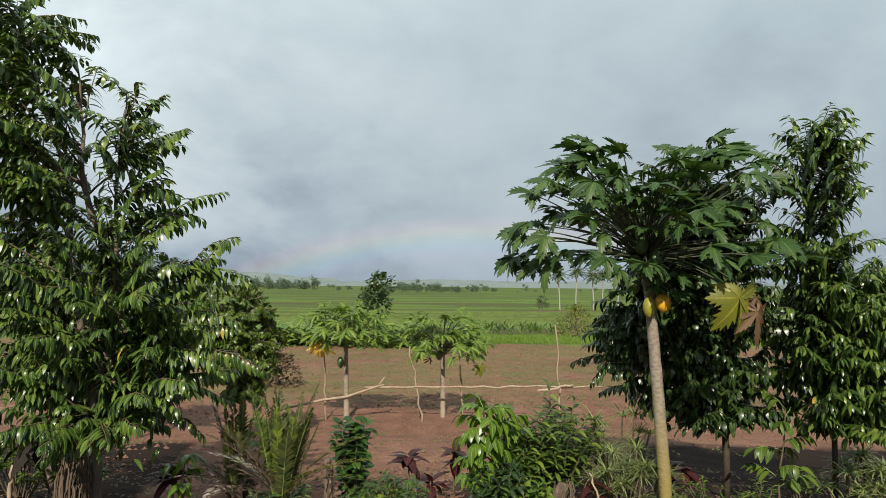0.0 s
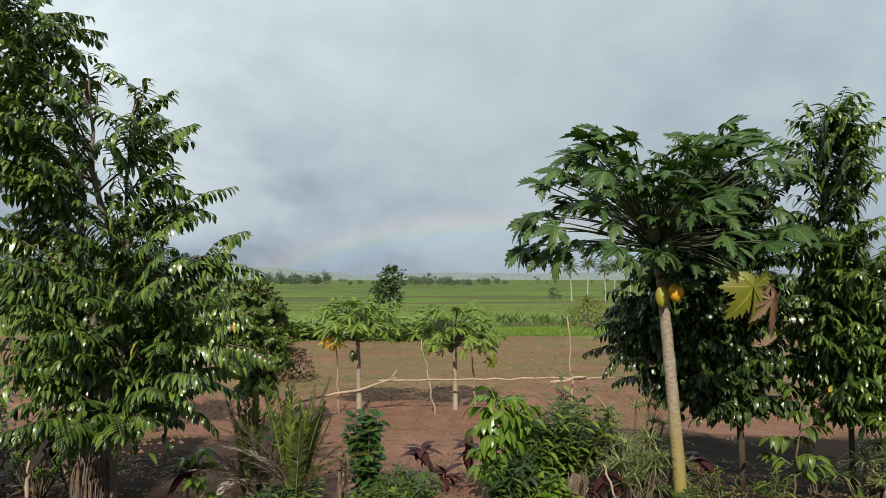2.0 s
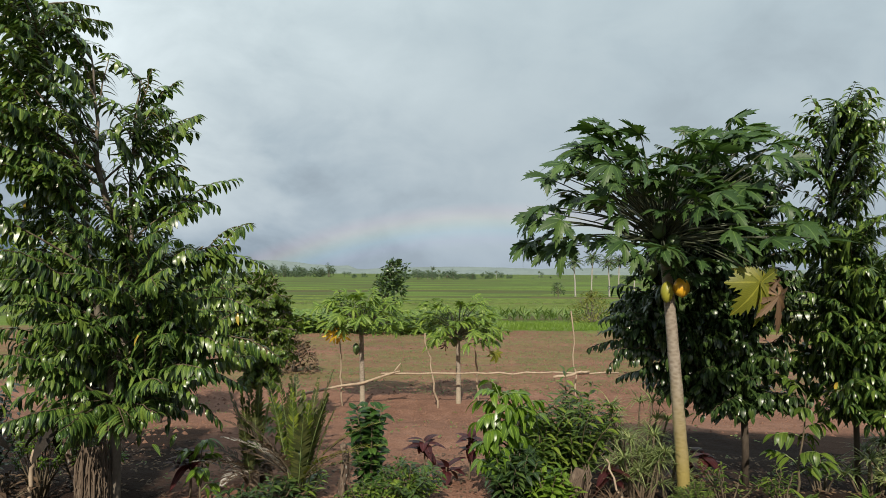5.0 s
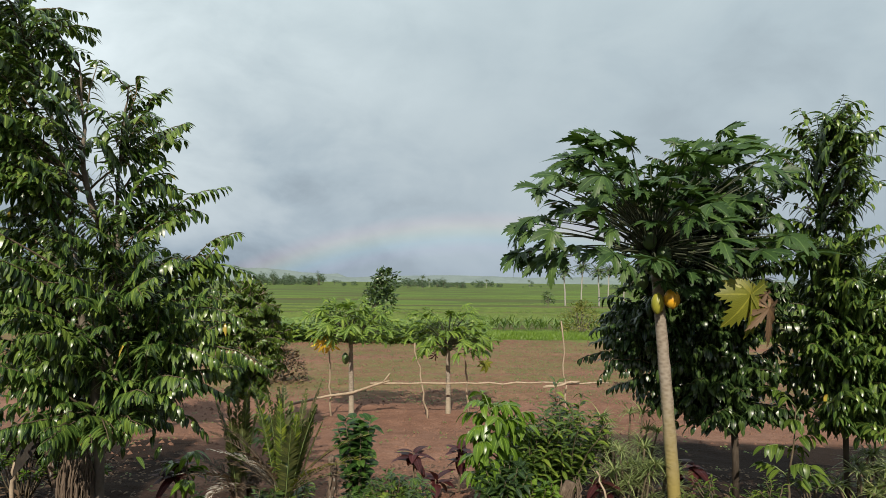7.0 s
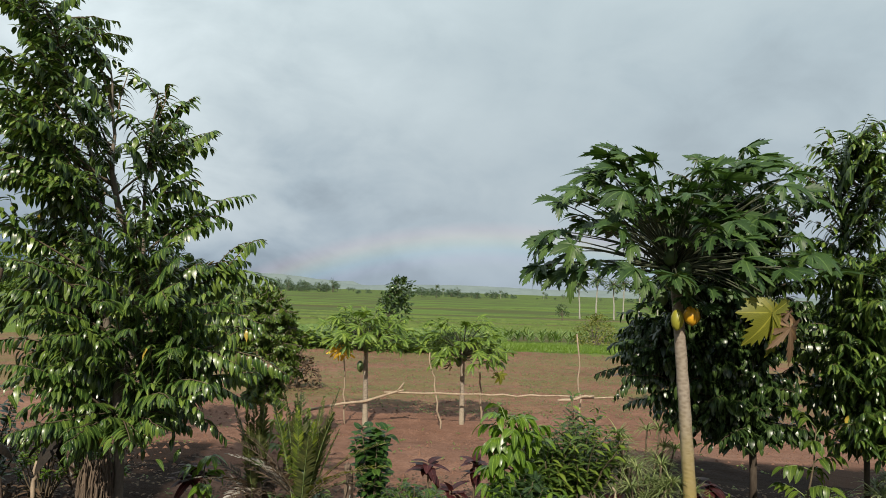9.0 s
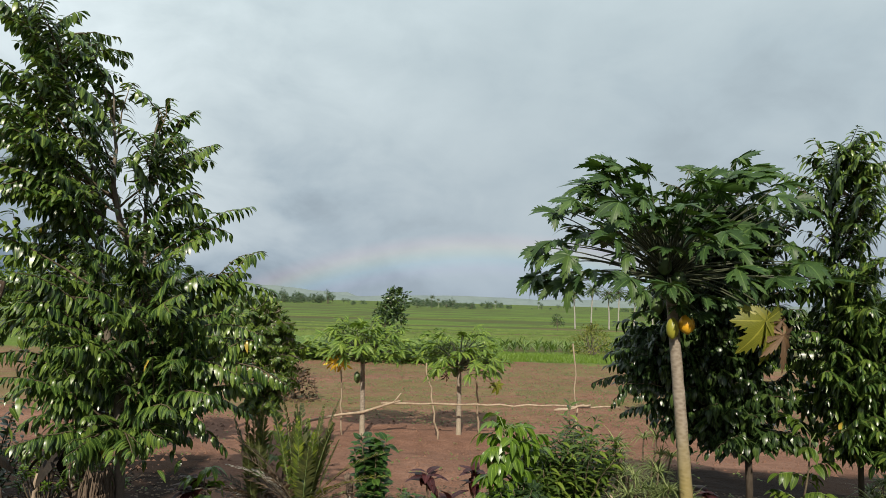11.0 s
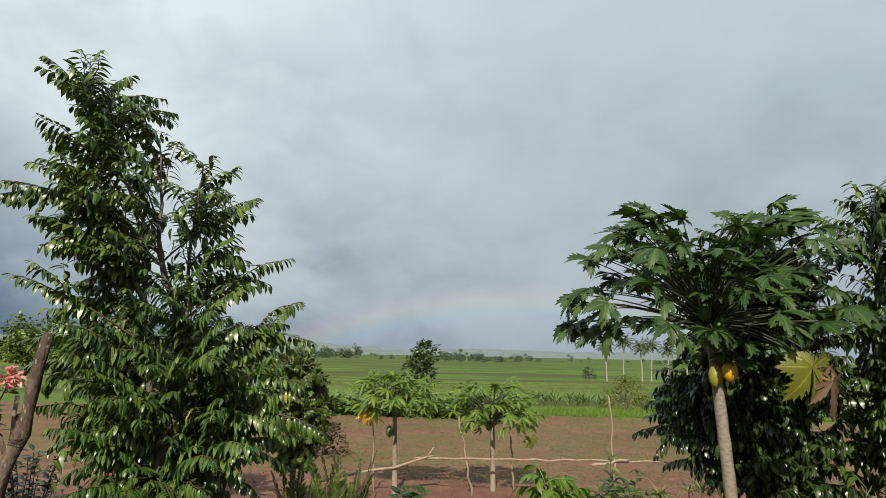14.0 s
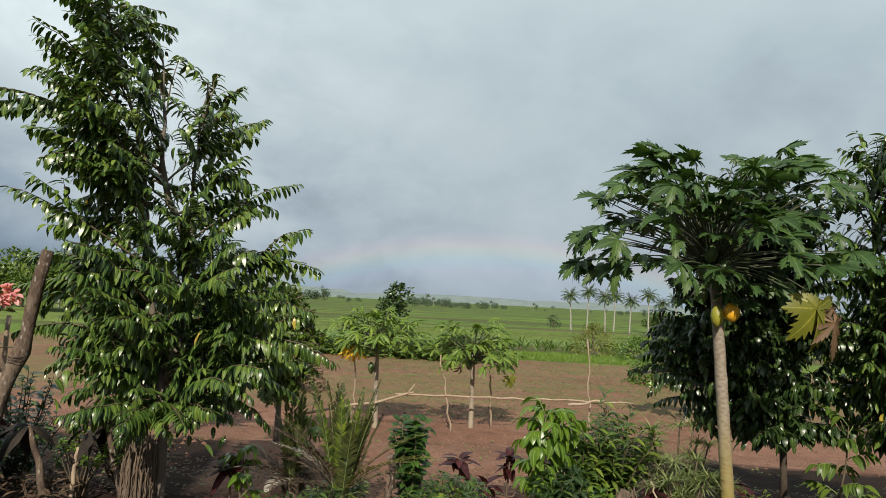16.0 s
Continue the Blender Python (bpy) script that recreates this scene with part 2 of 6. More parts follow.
FIBRE = grained("root_fibre", [(0.15, (0.035, 0.024, 0.018)), (0.5, (0.13, 0.095, 0.068)), (0.9, (0.30, 0.24, 0.18))], 16, (1, 1, 0.35), 0.9, 0.01)
DARK_RAG = grained("blackened_leaf", [(0.2, (0.008, 0.007, 0.006)), (0.8, (0.035, 0.026, 0.018))], 7, rough=0.7, bump_dist=0.02)
PALM_BARK = grained("palm_bark", [(0.2, (0.22, 0.205, 0.18)), (0.8, (0.46, 0.44, 0.40))], 3, (1, 1, 3), 0.8, 0.02)
CLOD = grained("earth_clod", [(0.15, (0.10, 0.052, 0.035)), (0.6, (0.19, 0.105, 0.072)), (0.95, (0.28, 0.17, 0.125))], 12, rough=0.95, bump_dist=0.015)


def papaya_bark(name, foot, foot_z):
    """Grey papaya bark with leaf scars, going yellow-green within a metre of the foot."""
    def height(add, link):
        geo = add("ShaderNodeNewGeometry")
        mp = add("ShaderNodeMapping")
        mp.inputs["Scale"].default_value = (20, 20, 38)
        link(geo.outputs["Position"], mp.inputs[0])
        v = add("ShaderNodeTexVoronoi", Scale=1.0)
        link(mp.outputs[0], v.inputs["Vector"])
        n = add("ShaderNodeTexNoise", Scale=30.0, Detail=5.0)
        link(geo.outputs["Position"], n.inputs["Vector"])
        return arith(add, link, "MULTIPLY_ADD", n.outputs[0], 0.5, v.outputs["Distance"]), geo

    def colour_of(add, link):
        h, geo = height(add, link)
        c = ramp(add, link, h, [(0.25, (0.190, 0.152, 0.116)), (0.6, (0.245, 0.202, 0.156)), (1.0, (0.31, 0.265, 0.212))])
        z = add("ShaderNodeSeparateXYZ")
        link(geo.outputs["Position"], z.inputs[0])
        n = add("ShaderNodeTexNoise", Scale=5.0, Detail=3.0)
        link(geo.outputs["Position"], n.inputs["Vector"])
        low = arith(add, link, "SUBTRACT", foot_z + 0.85, z.outputs[2])
        low = arith(add, link, "MULTIPLY_ADD", n.outputs[0], 0.7, arith(add, link, "SUBTRACT", low, 0.3), True)
        return mix(add, link, low, c, foot)

    return surface(name, colour_of, 0.75, lambda add, link: height(add, link)[0], 0.004, 0.0, 0.35)


PAPAYA_BARK = papaya_bark("papaya_bark", (0.27, 0.215, 0.066), 0.0)
PAPAYA_BARK_YOUNG = papaya_bark("young_papaya_bark", (0.40, 0.34, 0.25), -1.4)


def fruit_skin(name, a, b):
    return grained(name, [(0.25, a), (0.75, b)], 6, rough=0.4, bump_dist=0.003, gloss=0.5)


FRUIT_RIPE = fruit_skin("ripe_papaya_skin", (0.72, 0.33, 0.02), (0.85, 0.55, 0.04))
FRUIT_HALF = fruit_skin("turning_papaya_skin", (0.22, 0.24, 0.03), (0.40, 0.36, 0.05))
FRUIT_GREEN = fruit_skin("green_papaya_skin", (0.045, 0.085, 0.028), (0.095, 0.150, 0.045))
WIRE = grained("rusty_wire", [(0.2, (0.03, 0.025, 0.02)), (0.8, (0.09, 0.07, 0.06))], 20, rough=0.7, bump_dist=0.001)


def ground_surface():
    """Bare earth near by, a grass strip, then rice plots; the edges wander."""
    def bits(add, link):
        geo = add("ShaderNodeNewGeometry")
        p = geo.outputs["Position"]
        sep = add("ShaderNodeSeparateXYZ")
        link(p, sep.inputs[0])

        def noise(scale, detail=5.0, stretch=(1, 1, 1)):
            mp = add("ShaderNodeMapping")
            mp.inputs["Scale"].default_value = stretch
            link(p, mp.inputs[0])
            n = add("ShaderNodeTexNoise", Scale=scale, Detail=detail, Roughness=0.6)
            link(mp.outputs[0], n.inputs["Vector"])
            return n.outputs[0]

        return p, sep, noise

    def colour_of(add, link):
        p, sep, noise = bits(add, link)
        x, y = sep.outputs[0], sep.outputs[1]
        a, b, c = noise(0.35, 4), noise(2.6, 6), noise(22, 4)
        f = arith(add, link, "MULTIPLY_ADD", c, 0.60, arith(add, link, "MULTIPLY_ADD", b, 0.45, arith(add, link, "MULTIPLY_ADD", a, 0.45, -0.245)), True)
        soil = ramp(add, link, f, [(0.2, (0.096, 0.048, 0.032)), (0.48, (0.210, 0.110, 0.074)), (0.75, (0.318, 0.184, 0.130))])
        # thin weeds in streaks along the rows
        streak = noise(0.55, 5, (0.45, 1.6, 1))
        weed = arith(add, link, "MULTIPLY", arith(add, link, "SUBTRACT", streak, 0.41), 6.0, clamp=True)
        band = arith(add, link, "MULTIPLY", arith(add, link, "SUBTRACT", y, 16.5), 0.35, clamp=True)
        weed = arith(add, link, "MULTIPLY", weed, band)
        weed = arith(add, link, "MULTIPLY", weed, arith(add, link, "MULTIPLY_ADD", c, 1.6, -0.25, True))
        soil = mix(add, link, arith(add, link, "MULTIPLY", weed, 0.85), soil, (0.140, 0.160, 0.048))
        # leaf mould under the planted bed, shade at its sides put into the colour
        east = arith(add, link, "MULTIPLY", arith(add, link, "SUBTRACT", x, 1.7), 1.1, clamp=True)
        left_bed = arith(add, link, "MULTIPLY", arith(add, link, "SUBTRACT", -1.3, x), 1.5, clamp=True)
        side_shade = arith(add, link, "MULTIPLY", arith(add, link, "SUBTRACT", -2.1, x), 0.9, clamp=True)
        rim = arith(add, link, "MULTIPLY_ADD", b, 1.2, arith(add, link, "MULTIPLY_ADD", left_bed, 0.9, arith(add, link, "MULTIPLY", side_shade, 4.6)))
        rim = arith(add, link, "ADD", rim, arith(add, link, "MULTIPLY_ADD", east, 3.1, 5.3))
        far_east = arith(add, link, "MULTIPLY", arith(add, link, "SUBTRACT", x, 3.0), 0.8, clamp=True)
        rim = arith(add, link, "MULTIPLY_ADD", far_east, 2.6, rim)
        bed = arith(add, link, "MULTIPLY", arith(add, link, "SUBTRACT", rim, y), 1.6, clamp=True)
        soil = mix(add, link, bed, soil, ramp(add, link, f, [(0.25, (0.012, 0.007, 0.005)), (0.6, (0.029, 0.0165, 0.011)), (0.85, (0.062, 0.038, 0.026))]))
        grass = ramp(add, link, f, [(0.25, (0.075, 0.125, 0.024)), (0.7, (0.150, 0.215, 0.040))])
        # rice plots: cells much wider than deep
        mp = add("ShaderNodeMapping")
        mp.inputs["Scale"].default_value = (0.028, 0.085, 1)
        wob = add("ShaderNodeVectorMath", operation="MULTIPLY_ADD")
        wn = add("ShaderNodeTexNoise", Scale=0.02, Detail=3.0)
        link(p, wn.inputs["Vector"])
        link(wn.outputs[1], wob.inputs[0])
        wob.inputs[1].default_value = (30, 16, 0)
        link(p, wob.inputs[2])
        link(wob.outputs[0], mp.inputs[0])
        plot = add("ShaderNodeTexVoronoi", Scale=1.0)
        link(mp.outputs[0], plot.inputs["Vector"])
        tone = add("ShaderNodeSeparateXYZ")
        link(plot.outputs["Color"], tone.inputs[0])
        line = noise(0.33, 6, (0.06, 1.0, 1))
        g = arith(add, link, "MULTIPLY_ADD", line, 0.75, arith(add, link, "MULTIPLY_ADD", noise(0.05, 5, (0.25, 1.0, 1)), 0.9, arith(add, link, "MULTIPLY_ADD", tone.outputs[0], 0.35, -0.55)), True)
        rice = ramp(add, link, g, [(0.18, (0.092, 0.082, 0.034)), (0.36, (0.082, 0.108, 0.030)), (0.56, (0.105, 0.170, 0.030)), (0.74, (0.145, 0.215, 0.038)), (0.90, (0.205, 0.260, 0.055))])
        fallow = arith(add, link, "MULTIPLY", arith(add, link, "GREATER_THAN", tone.outputs[1], 0.80), arith(add, link, "LESS_THAN", y, 170.0))
        rice = mix(add, link, arith(add, link, "MULTIPLY", fallow, 0.6), rice, (0.17, 0.115, 0.065))
        near_rice = arith(add, link, "MULTIPLY", arith(add, link, "SUBTRACT", 112.0, y), 0.02, clamp=True)
        near_rice = arith(add, link, "MULTIPLY", near_rice, arith(add, link, "MULTIPLY", arith(add, link, "SUBTRACT", noise(0.2, 4, (0.12, 1.0, 1)), 0.36), 5.0, clamp=True))
        rice = mix(add, link, arith(add, link, "MULTIPLY", near_rice, 0.85), rice, (0.120, 0.098, 0.046))
        edge = add("ShaderNodeTexVoronoi", Scale=1.0, feature="DISTANCE_TO_EDGE")
        link(mp.outputs[0], edge.inputs["Vector"])
        rice = mix(add, link, arith(add, link, "MULTIPLY", arith(add, link, "LESS_THAN", edge.outputs["Distance"], 0.03), 0.55), rice, (0.055, 0.085, 0.026))
        wander = arith(add, link, "MULTIPLY_ADD", b, 2.0, arith(add, link, "MULTIPLY_ADD", a, 5.0, y))
        to_grass = arith(add, link, "MULTIPLY", arith(add, link, "SUBTRACT", wander, 39.4), 0.9, clamp=True)
        to_rice = arith(add, link, "MULTIPLY", arith(add, link, "SUBTRACT", wander, 51.0), 0.6, clamp=True)
        return mix(add, link, to_rice, mix(add, link, to_grass, soil, grass), rice)

    def height(add, link):
        p, sep, noise = bits(add, link)
        return arith(add, link, "MULTIPLY_ADD", noise(26, 5), 0.5, noise(5, 5))

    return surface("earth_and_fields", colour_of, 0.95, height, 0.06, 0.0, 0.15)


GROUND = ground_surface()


# ---- mesh tools ----
class Geo:
    """Vertices, faces and leaf coordinates that become one mesh."""

    def __init__(self):
        self.v, self.f, self.uv, self.m = [], [], [], []

    def put(self, verts, faces, uvs=None, slot=0):
        n = len(self.v)
        self.v += [tuple(p) for p in verts]
        self.uv += uvs or [(0.25, 0.25)] * len(verts)
        self.f += [tuple(i + n for i in face) for face in faces]
        self.m += [slot] * len(faces)

    def tube(self, points, radii, seg=6, slot=0, cap=True, knobs=0.0, rng=random):
        pts = [Vector(p) for p in points]
        verts, faces = [], []
        for i, p in enumerate(pts):
            t = (pts[min(i + 1, len(pts) - 1)] - pts[max(i - 1, 0)]).normalized()
            a = t.cross(Vector((0.31, 0.93, 0.2))).normalized()
            b = t.cross(a)
            for k in range(seg):
                w = 2 * math.pi * k / seg
                r = radii[i] * (1 + knobs * rng.uniform(-1, 1))
                verts.append(p + (a * math.cos(w) + b * math.sin(w)) * r)
        for i in range(len(pts) - 1):
            for k in range(seg):
                j = (k + 1) % seg
                faces.append((i * seg + k, i * seg + j, (i + 1) * seg + j, (i + 1) * seg + k))
        if cap:
            faces.append(tuple(range(seg - 1, -1, -1)))
            faces.append(tuple((len(pts) - 1) * seg + k for k in range(seg)))
        self.put(verts, faces, None, slot)

    def blade(self, base, along, up, length, width, droop=0.3, fold=0.25, rows=4, slot=0, shape=0.42, blunt=False):
        """A leaf: folded on its midrib, bending down towards the tip. shape: where along it is widest."""
        base, along, up = Vector(base), Vector(along).normalized(), Vector(up).normalized()
        side = along.cross(up)
        if side.length < 1e-3:
            side = along.cross(Vector((0.7, 0.7, 0.1)))
        side.normalize()
        nrm = side.cross(along).normalized()
        verts, uvs, faces = [], [], []
        for i in range(rows + 1):
            s = i / rows
            w = width * 0.5 * ((s / shape) ** 0.7 if s < shape else max(0.0, 1 - ((s - shape) / (1 - shape)) ** 1.7))
            if blunt:
                w = width * 0.5 * max(0.0, math.sin(math.pi * s ** 0.92)) ** 0.62
            bend = droop * s * s * length
            mid = base + along * length * (s - 0.25 * droop * droop * s * s) - nrm * bend
            if i in (0, rows):
                verts.append(mid)
                uvs.append((0.5, s))
            else:
                verts += [mid - side * w + nrm * w * fold, mid, mid + side * w + nrm * w * fold]
                uvs += [(0.0, s), (0.5, s), (1.0, s)]
        for i in range(rows):
            if i == 0:
                faces += [(0, 2, 1), (0, 3, 2)]
            elif i == rows - 1:
                o = 1 + (i - 1) * 3
                faces += [(o, o + 1, o + 3), (o + 1, o + 2, o + 3)]
            else:
                o = 1 + (i - 1) * 3
                faces += [(o, o + 1, o + 4, o + 3), (o + 1, o + 2, o + 5, o + 4)]
        self.put(verts, faces, uvs, slot)

    def mesh(self, name, *materials, smooth=True):
        me = bpy.data.meshes.new(name)
        me.from_pydata(self.v, [], self.f)
        layer = me.uv_layers.new(name="UVMap")
        idx = np.empty(len(me.loops), dtype=np.int32)
        me.loops.foreach_get("vertex_index", idx)
        layer.data.foreach_set("uv", np.array(self.uv, dtype=np.float32)[idx].ravel())
        for m in materials:
            me.materials.append(m)
        me.polygons.foreach_set("material_index", self.m)
        me.polygons.foreach_set("use_smooth", [smooth] * len(self.f))
        me.update()
        return me


def part(name, mesh, parent, at=None, label=""):
    """Links a mesh as one object under a thing or a part."""
    ob = new(name, mesh)
    if parent:
        ob.parent = parent
    if at is not None:
        ob.matrix_basis = at
    return tagged(ob, label)


def thing(name, at, label, category, group="", kind=""):
    """The Empty at a thing's base that carries its parts."""
    ob = new(name)
    ob.empty_display_size = 0.1
    ob.matrix_basis = pose(*at)
    return tagged(ob, label, category, group, kind)


def height_at(x, y):
    """The lie of the land: a bank down to the tilled field, then a slow fall over the rice."""
    z = float(np.interp(y, (-50, 6.5, 13.6, 40, 180, 800, 5000), (-0.38, -0.38, -1.2, -1.5, -4.9, -5.1, -6.0)))
    return z


def lumps(x, y):
    if not (1.0 < y < 60 and abs(x) < 35):
        return 0.0
    fade = min(1.0, (y - 1.0) / 2, (60 - y) / 20)
    rows = 0.018 * math.sin(y * 3.3 + 1.2 * noise.noise((x * 0.2, y * 0.2, 3))) if y > 14 else 0
    return fade * (0.07 * noise.noise((x * 0.5, y * 0.5, 0)) + 0.035 * noise.noise((x * 2.1, y * 2.1, 5)) + rows)


def foot(x, y):
    return height_at(x, y) + lumps(x, y) - 0.015


def way(azimuth, rise):
    """A direction from degrees: azimuth from +x towards +y, and rise above level."""
    a, e = radians(azimuth), radians(rise)
    return Vector((math.cos(a) * math.cos(e), math.sin(a) * math.cos(e), math.sin(e)))


def bent(a, b, sag, n=6, wander=0.0, rng=random):
    a, b = Vector(a), Vector(b)
    out = []
    for i in range(n + 1):
        s = i / n
        p = a.lerp(b, s) + Vector((0, 0, sag * 4 * s * (1 - s)))
        if 0 < i < n and wander:
            p += Vector((rng.uniform(-1, 1), rng.uniform(-1, 1), rng.uniform(-1, 1))) * wander
        out.append(p)
    return out


def frame_of(origin, along, scale=1.0, lean=0.0):
    """The matrix that lays local +x along a direction and keeps local +z as high as it can be."""
    x = Vector(along).normalized()
    y = Vector((0, 0, 1)).cross(x)
    if y.length < 1e-3:
        y = Vector((0, 1, 0))
    y.normalize()
    z = x.cross(y)
    m = Matrix((x, y, z)).transposed().to_4x4()
    return Matrix.Translation(origin) @ m @ Matrix.Rotation(lean, 4, "X") @ Matrix.Scale(scale, 4)


# ---- ground ----
def build_ground():
    def lines(lo, hi, fine_lo, fine_hi, step):
        fine = np.arange(fine_lo, fine_hi + 1e-6, step)
        left = fine_lo - np.geomspace(step * 2, fine_lo - lo, 26)[::-1]
        right = fine_hi + np.geomspace(step * 2, hi - fine_hi, 40)
        return np.concatenate([left, fine, right])

    xs, ys = lines(-4000, 4000, -16, 18, 0.17), lines(-60, 4600, 2, 44, 0.17)
    verts = [(x, y, height_at(x, y) + lumps(x, y)) for y in ys.tolist() for x in xs.tolist()]
    n = len(xs)
    faces = [(j * n + i, j * n + i + 1, (j + 1) * n + i + 1, (j + 1) * n + i) for j in range(len(ys) - 1) for i in range(n - 1)]
    g = Geo()
    g.v, g.f, g.uv, g.m = verts, faces, [(0, 0)] * len(verts), [0] * len(faces)
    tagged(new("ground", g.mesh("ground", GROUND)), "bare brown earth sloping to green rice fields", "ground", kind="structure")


build_ground()


# ---- broad-leaved trees ----
SPRAY_GEO = {}


def spray_meshes(prefix, leaf, count=7, length=0.5, leaves=13, size=0.185, width=0.062, seed=1, hang=0.55):
    """Leafy twigs along +x: two rows of hanging lance-shaped leaves, the last ones young and upright."""
    out = []
    for k in range(count):
        rng = random.Random(seed * 100 + k)
        g = Geo()
        curve = rng.uniform(0.10, 0.30)
        pts = [Vector((length * s, 0.03 * math.sin(5 * s + k), length * (0.16 * s - curve * s * s))) for s in [i / 6 for i in range(7)]]
        g.tube(pts, [0.0065 - 0.0008 * i for i in range(7)], 5, 1)
        n = leaves + rng.randint(-2, 2)
        for i in range(n):
            s = 0.12 + 0.88 * i / (n - 1)
            q = s * 6
            a = min(5, int(q))
            p = pts[a].lerp(pts[a + 1], q - a)
            side = 1 if i % 2 else -1
            out_a = radians(rng.uniform(44, 90)) * (1 - 0.30 * s)
            down = rng.uniform(hang * 0.35, hang * 1.35) * (1.1 - 0.45 * s)
            d = Vector((math.cos(out_a), side * math.sin(out_a), -math.sin(down)))
            up = Vector((0.25 + rng.uniform(-0.25, 0.25), -side * 0.35 + rng.uniform(-0.3, 0.3), 1.0))
            scale = rng.uniform(0.62, 1.18) * (1.0 if s < 0.85 else 0.8) * (0.85 + 0.3 * math.sin(s * 3.1))
            g.blade(p, d, up, size * scale, width * scale * rng.uniform(0.85, 1.15), rng.uniform(0.35, 0.95), rng.uniform(0.05, 0.4), 5, blunt=True)
        for side in (-0.35, 0.4):
            g.blade(pts[-1], (1, side, 0.1), (0, 0, 1), size * 0.75, width * 0.7, 0.6, 0.3, 5, blunt=True)
        me = g.mesh(prefix, leaf, TWIG)
        SPRAY_GEO[me.name] = g
        out.append(me)
    return out


SPRAYS = spray_meshes("leafy_twig", LEAF, 10, 0.58, 20, 0.140, 0.062, 3, 0.85)
SPRAYS_SMALL = spray_meshes("leafy_twig_small", LEAF_BUSH, 5, 0.40, 24, 0.095, 0.048, 7, 0.7)


def on_line(points, s):
    q = s * (len(points) - 1)
    i = min(len(points) - 2, int(q))
    return points[i].lerp(points[i + 1], q - i)


def broad_tree(name, base, label, stems, tips, sprays, seed, depth=0.9, gap=0.15, trunk_r=0.07, extra=40, scale=1.0, group="", most=290):
    """stems: lines of (x, y, z) from the base; tips: (x, z) of the outer twigs, spread in depth."""
    rng = random.Random(seed)
    at = Vector((base[0], base[1], foot(base[0], base[1]) if len(base) < 3 else base[2]))
    top = thing(name, at, label, "tree", group)
    lines = []
    for k, stem in enumerate(stems):
        pts = [Vector(p) - at for p in stem]
        fine = []
        for i in range(len(pts) - 1):
            for s in (0, 0.33, 0.66):
                fine.append(pts[i].lerp(pts[i + 1], s) + Vector((rng.uniform(-1, 1), rng.uniform(-1, 1), 0)) * 0.012)
        fine.append(pts[-1])
        if k == 0:
            fine[0] = fine[0] + Vector((0, 0, -0.15))
        r0 = trunk_r if k == 0 else trunk_r * 0.85
        g = Geo()
        n = len(fine)
        g.tube(fine, [r0 * (1 - 0.82 * i / (n - 1)) + 0.006 for i in range(n)], 9, 0, knobs=0.06, rng=rng)
        part("trunk" if k == 0 else "stem", g.mesh("bark", BARK), top)
        lines.append(fine)
    placed, rest = 0, Geo()
    ends = [(Vector((x, base[1] + rng.uniform(-1, 1) * depth * (0.4 + 0.6 * rng.random()), z)) - at, True) for x, z in tips]
    outer_ends = list(ends)
    for _ in range(extra):
        a, b = rng.choice(outer_ends)[0], rng.choice(lines)
        low = on_line(b, 0.12 + 0.88 * rng.random())
        p = Vector((low.x, low.y, 0.4 * low.z + 0.6 * a.z)).lerp(a, rng.uniform(0.2, 0.85))
        ends.append((p + Vector((rng.uniform(-0.2, 0.2), rng.uniform(-depth, depth) * 0.8, rng.uniform(-0.2, 0.2))), False))
    for tip, outer in ends:
        best = None
        climb = 0.75 if tip.z > 2.3 else 0.22
        for line in lines:
            for i in range(16):
                q = on_line(line, 0.10 + 0.90 * i / 15)
                flat = math.hypot(tip.x - q.x, tip.y - q.y)
                cost = abs(tip.z - q.z - climb * flat) + 0.55 * flat
                if best is None or cost < best[0]:
                    best = (cost, q)
        q = best[1]
        span = (tip - q).length
        path = bent(q, tip, 0.06 * span, 6, 0.02, rng)
        g = Geo()
        g.tube(path, [0.015 - 0.0017 * i for i in range(7)], 6, 0, rng=rng)
        part("branch", g.mesh("bark", BARK), top)
        lead = (path[-1] - path[-2]).normalized()
        count = max(1, min(9, int(span * 0.8 / gap)))
        for i in range(count + 1):
            s = 1.0 - 0.78 * i / (count + 0.001)
            p = on_line(path, max(0.15, min(1, s)))
            if i == 0:
                d = lead + Vector((0, 0, 0.1))
            else:
                spin = Matrix.Rotation(i * 2.4 + rng.uniform(-0.5, 0.5), 3, lead)
                cross = lead.cross(Vector((0.2, 0.1, 1))).normalized()
                d = lead * 0.8 + spin @ cross * rng.uniform(0.55, 1.0) + Vector((0, 0, 0.25))
            size = scale * rng.uniform(0.72, 1.1)
            back = 0.50 * size if i == 0 else 0.20
            m, me = frame_of(p - d.normalized() * back, d, size, rng.uniform(-0.7, 0.7)), rng.choice(sprays)
            if placed < most:
                part("leafy_twig", me, top, m)
            else:
                src = SPRAY_GEO[me.name]
                rest.put([m @ Vector(v) for v in src.v], src.f, src.uv)
                rest.m[-len(src.m):] = src.m
            placed += 1
    if rest.v:
        tagged(part("inner_foliage", rest.mesh("inner_foliage", *sprays[-1].materials), top), kind="stuff")
    return top


def shoot_path(start, tip, arch, rng, n=10):
    """A branch that climbs from a stem, bows over and nods at its end."""
    span = (tip - start).length
    out = []
    for i in range(n + 1):
        s = i / n
        p = start.lerp(tip, s) + Vector((0, 0, arch * span * (math.sin(math.pi * s ** 1.35))))
        if 0 < i < n:
            p += Vector((rng.uniform(-1, 1), rng.uniform(-1, 1), rng.uniform(-1, 1))) * 0.010
        out.append(p)
    return out


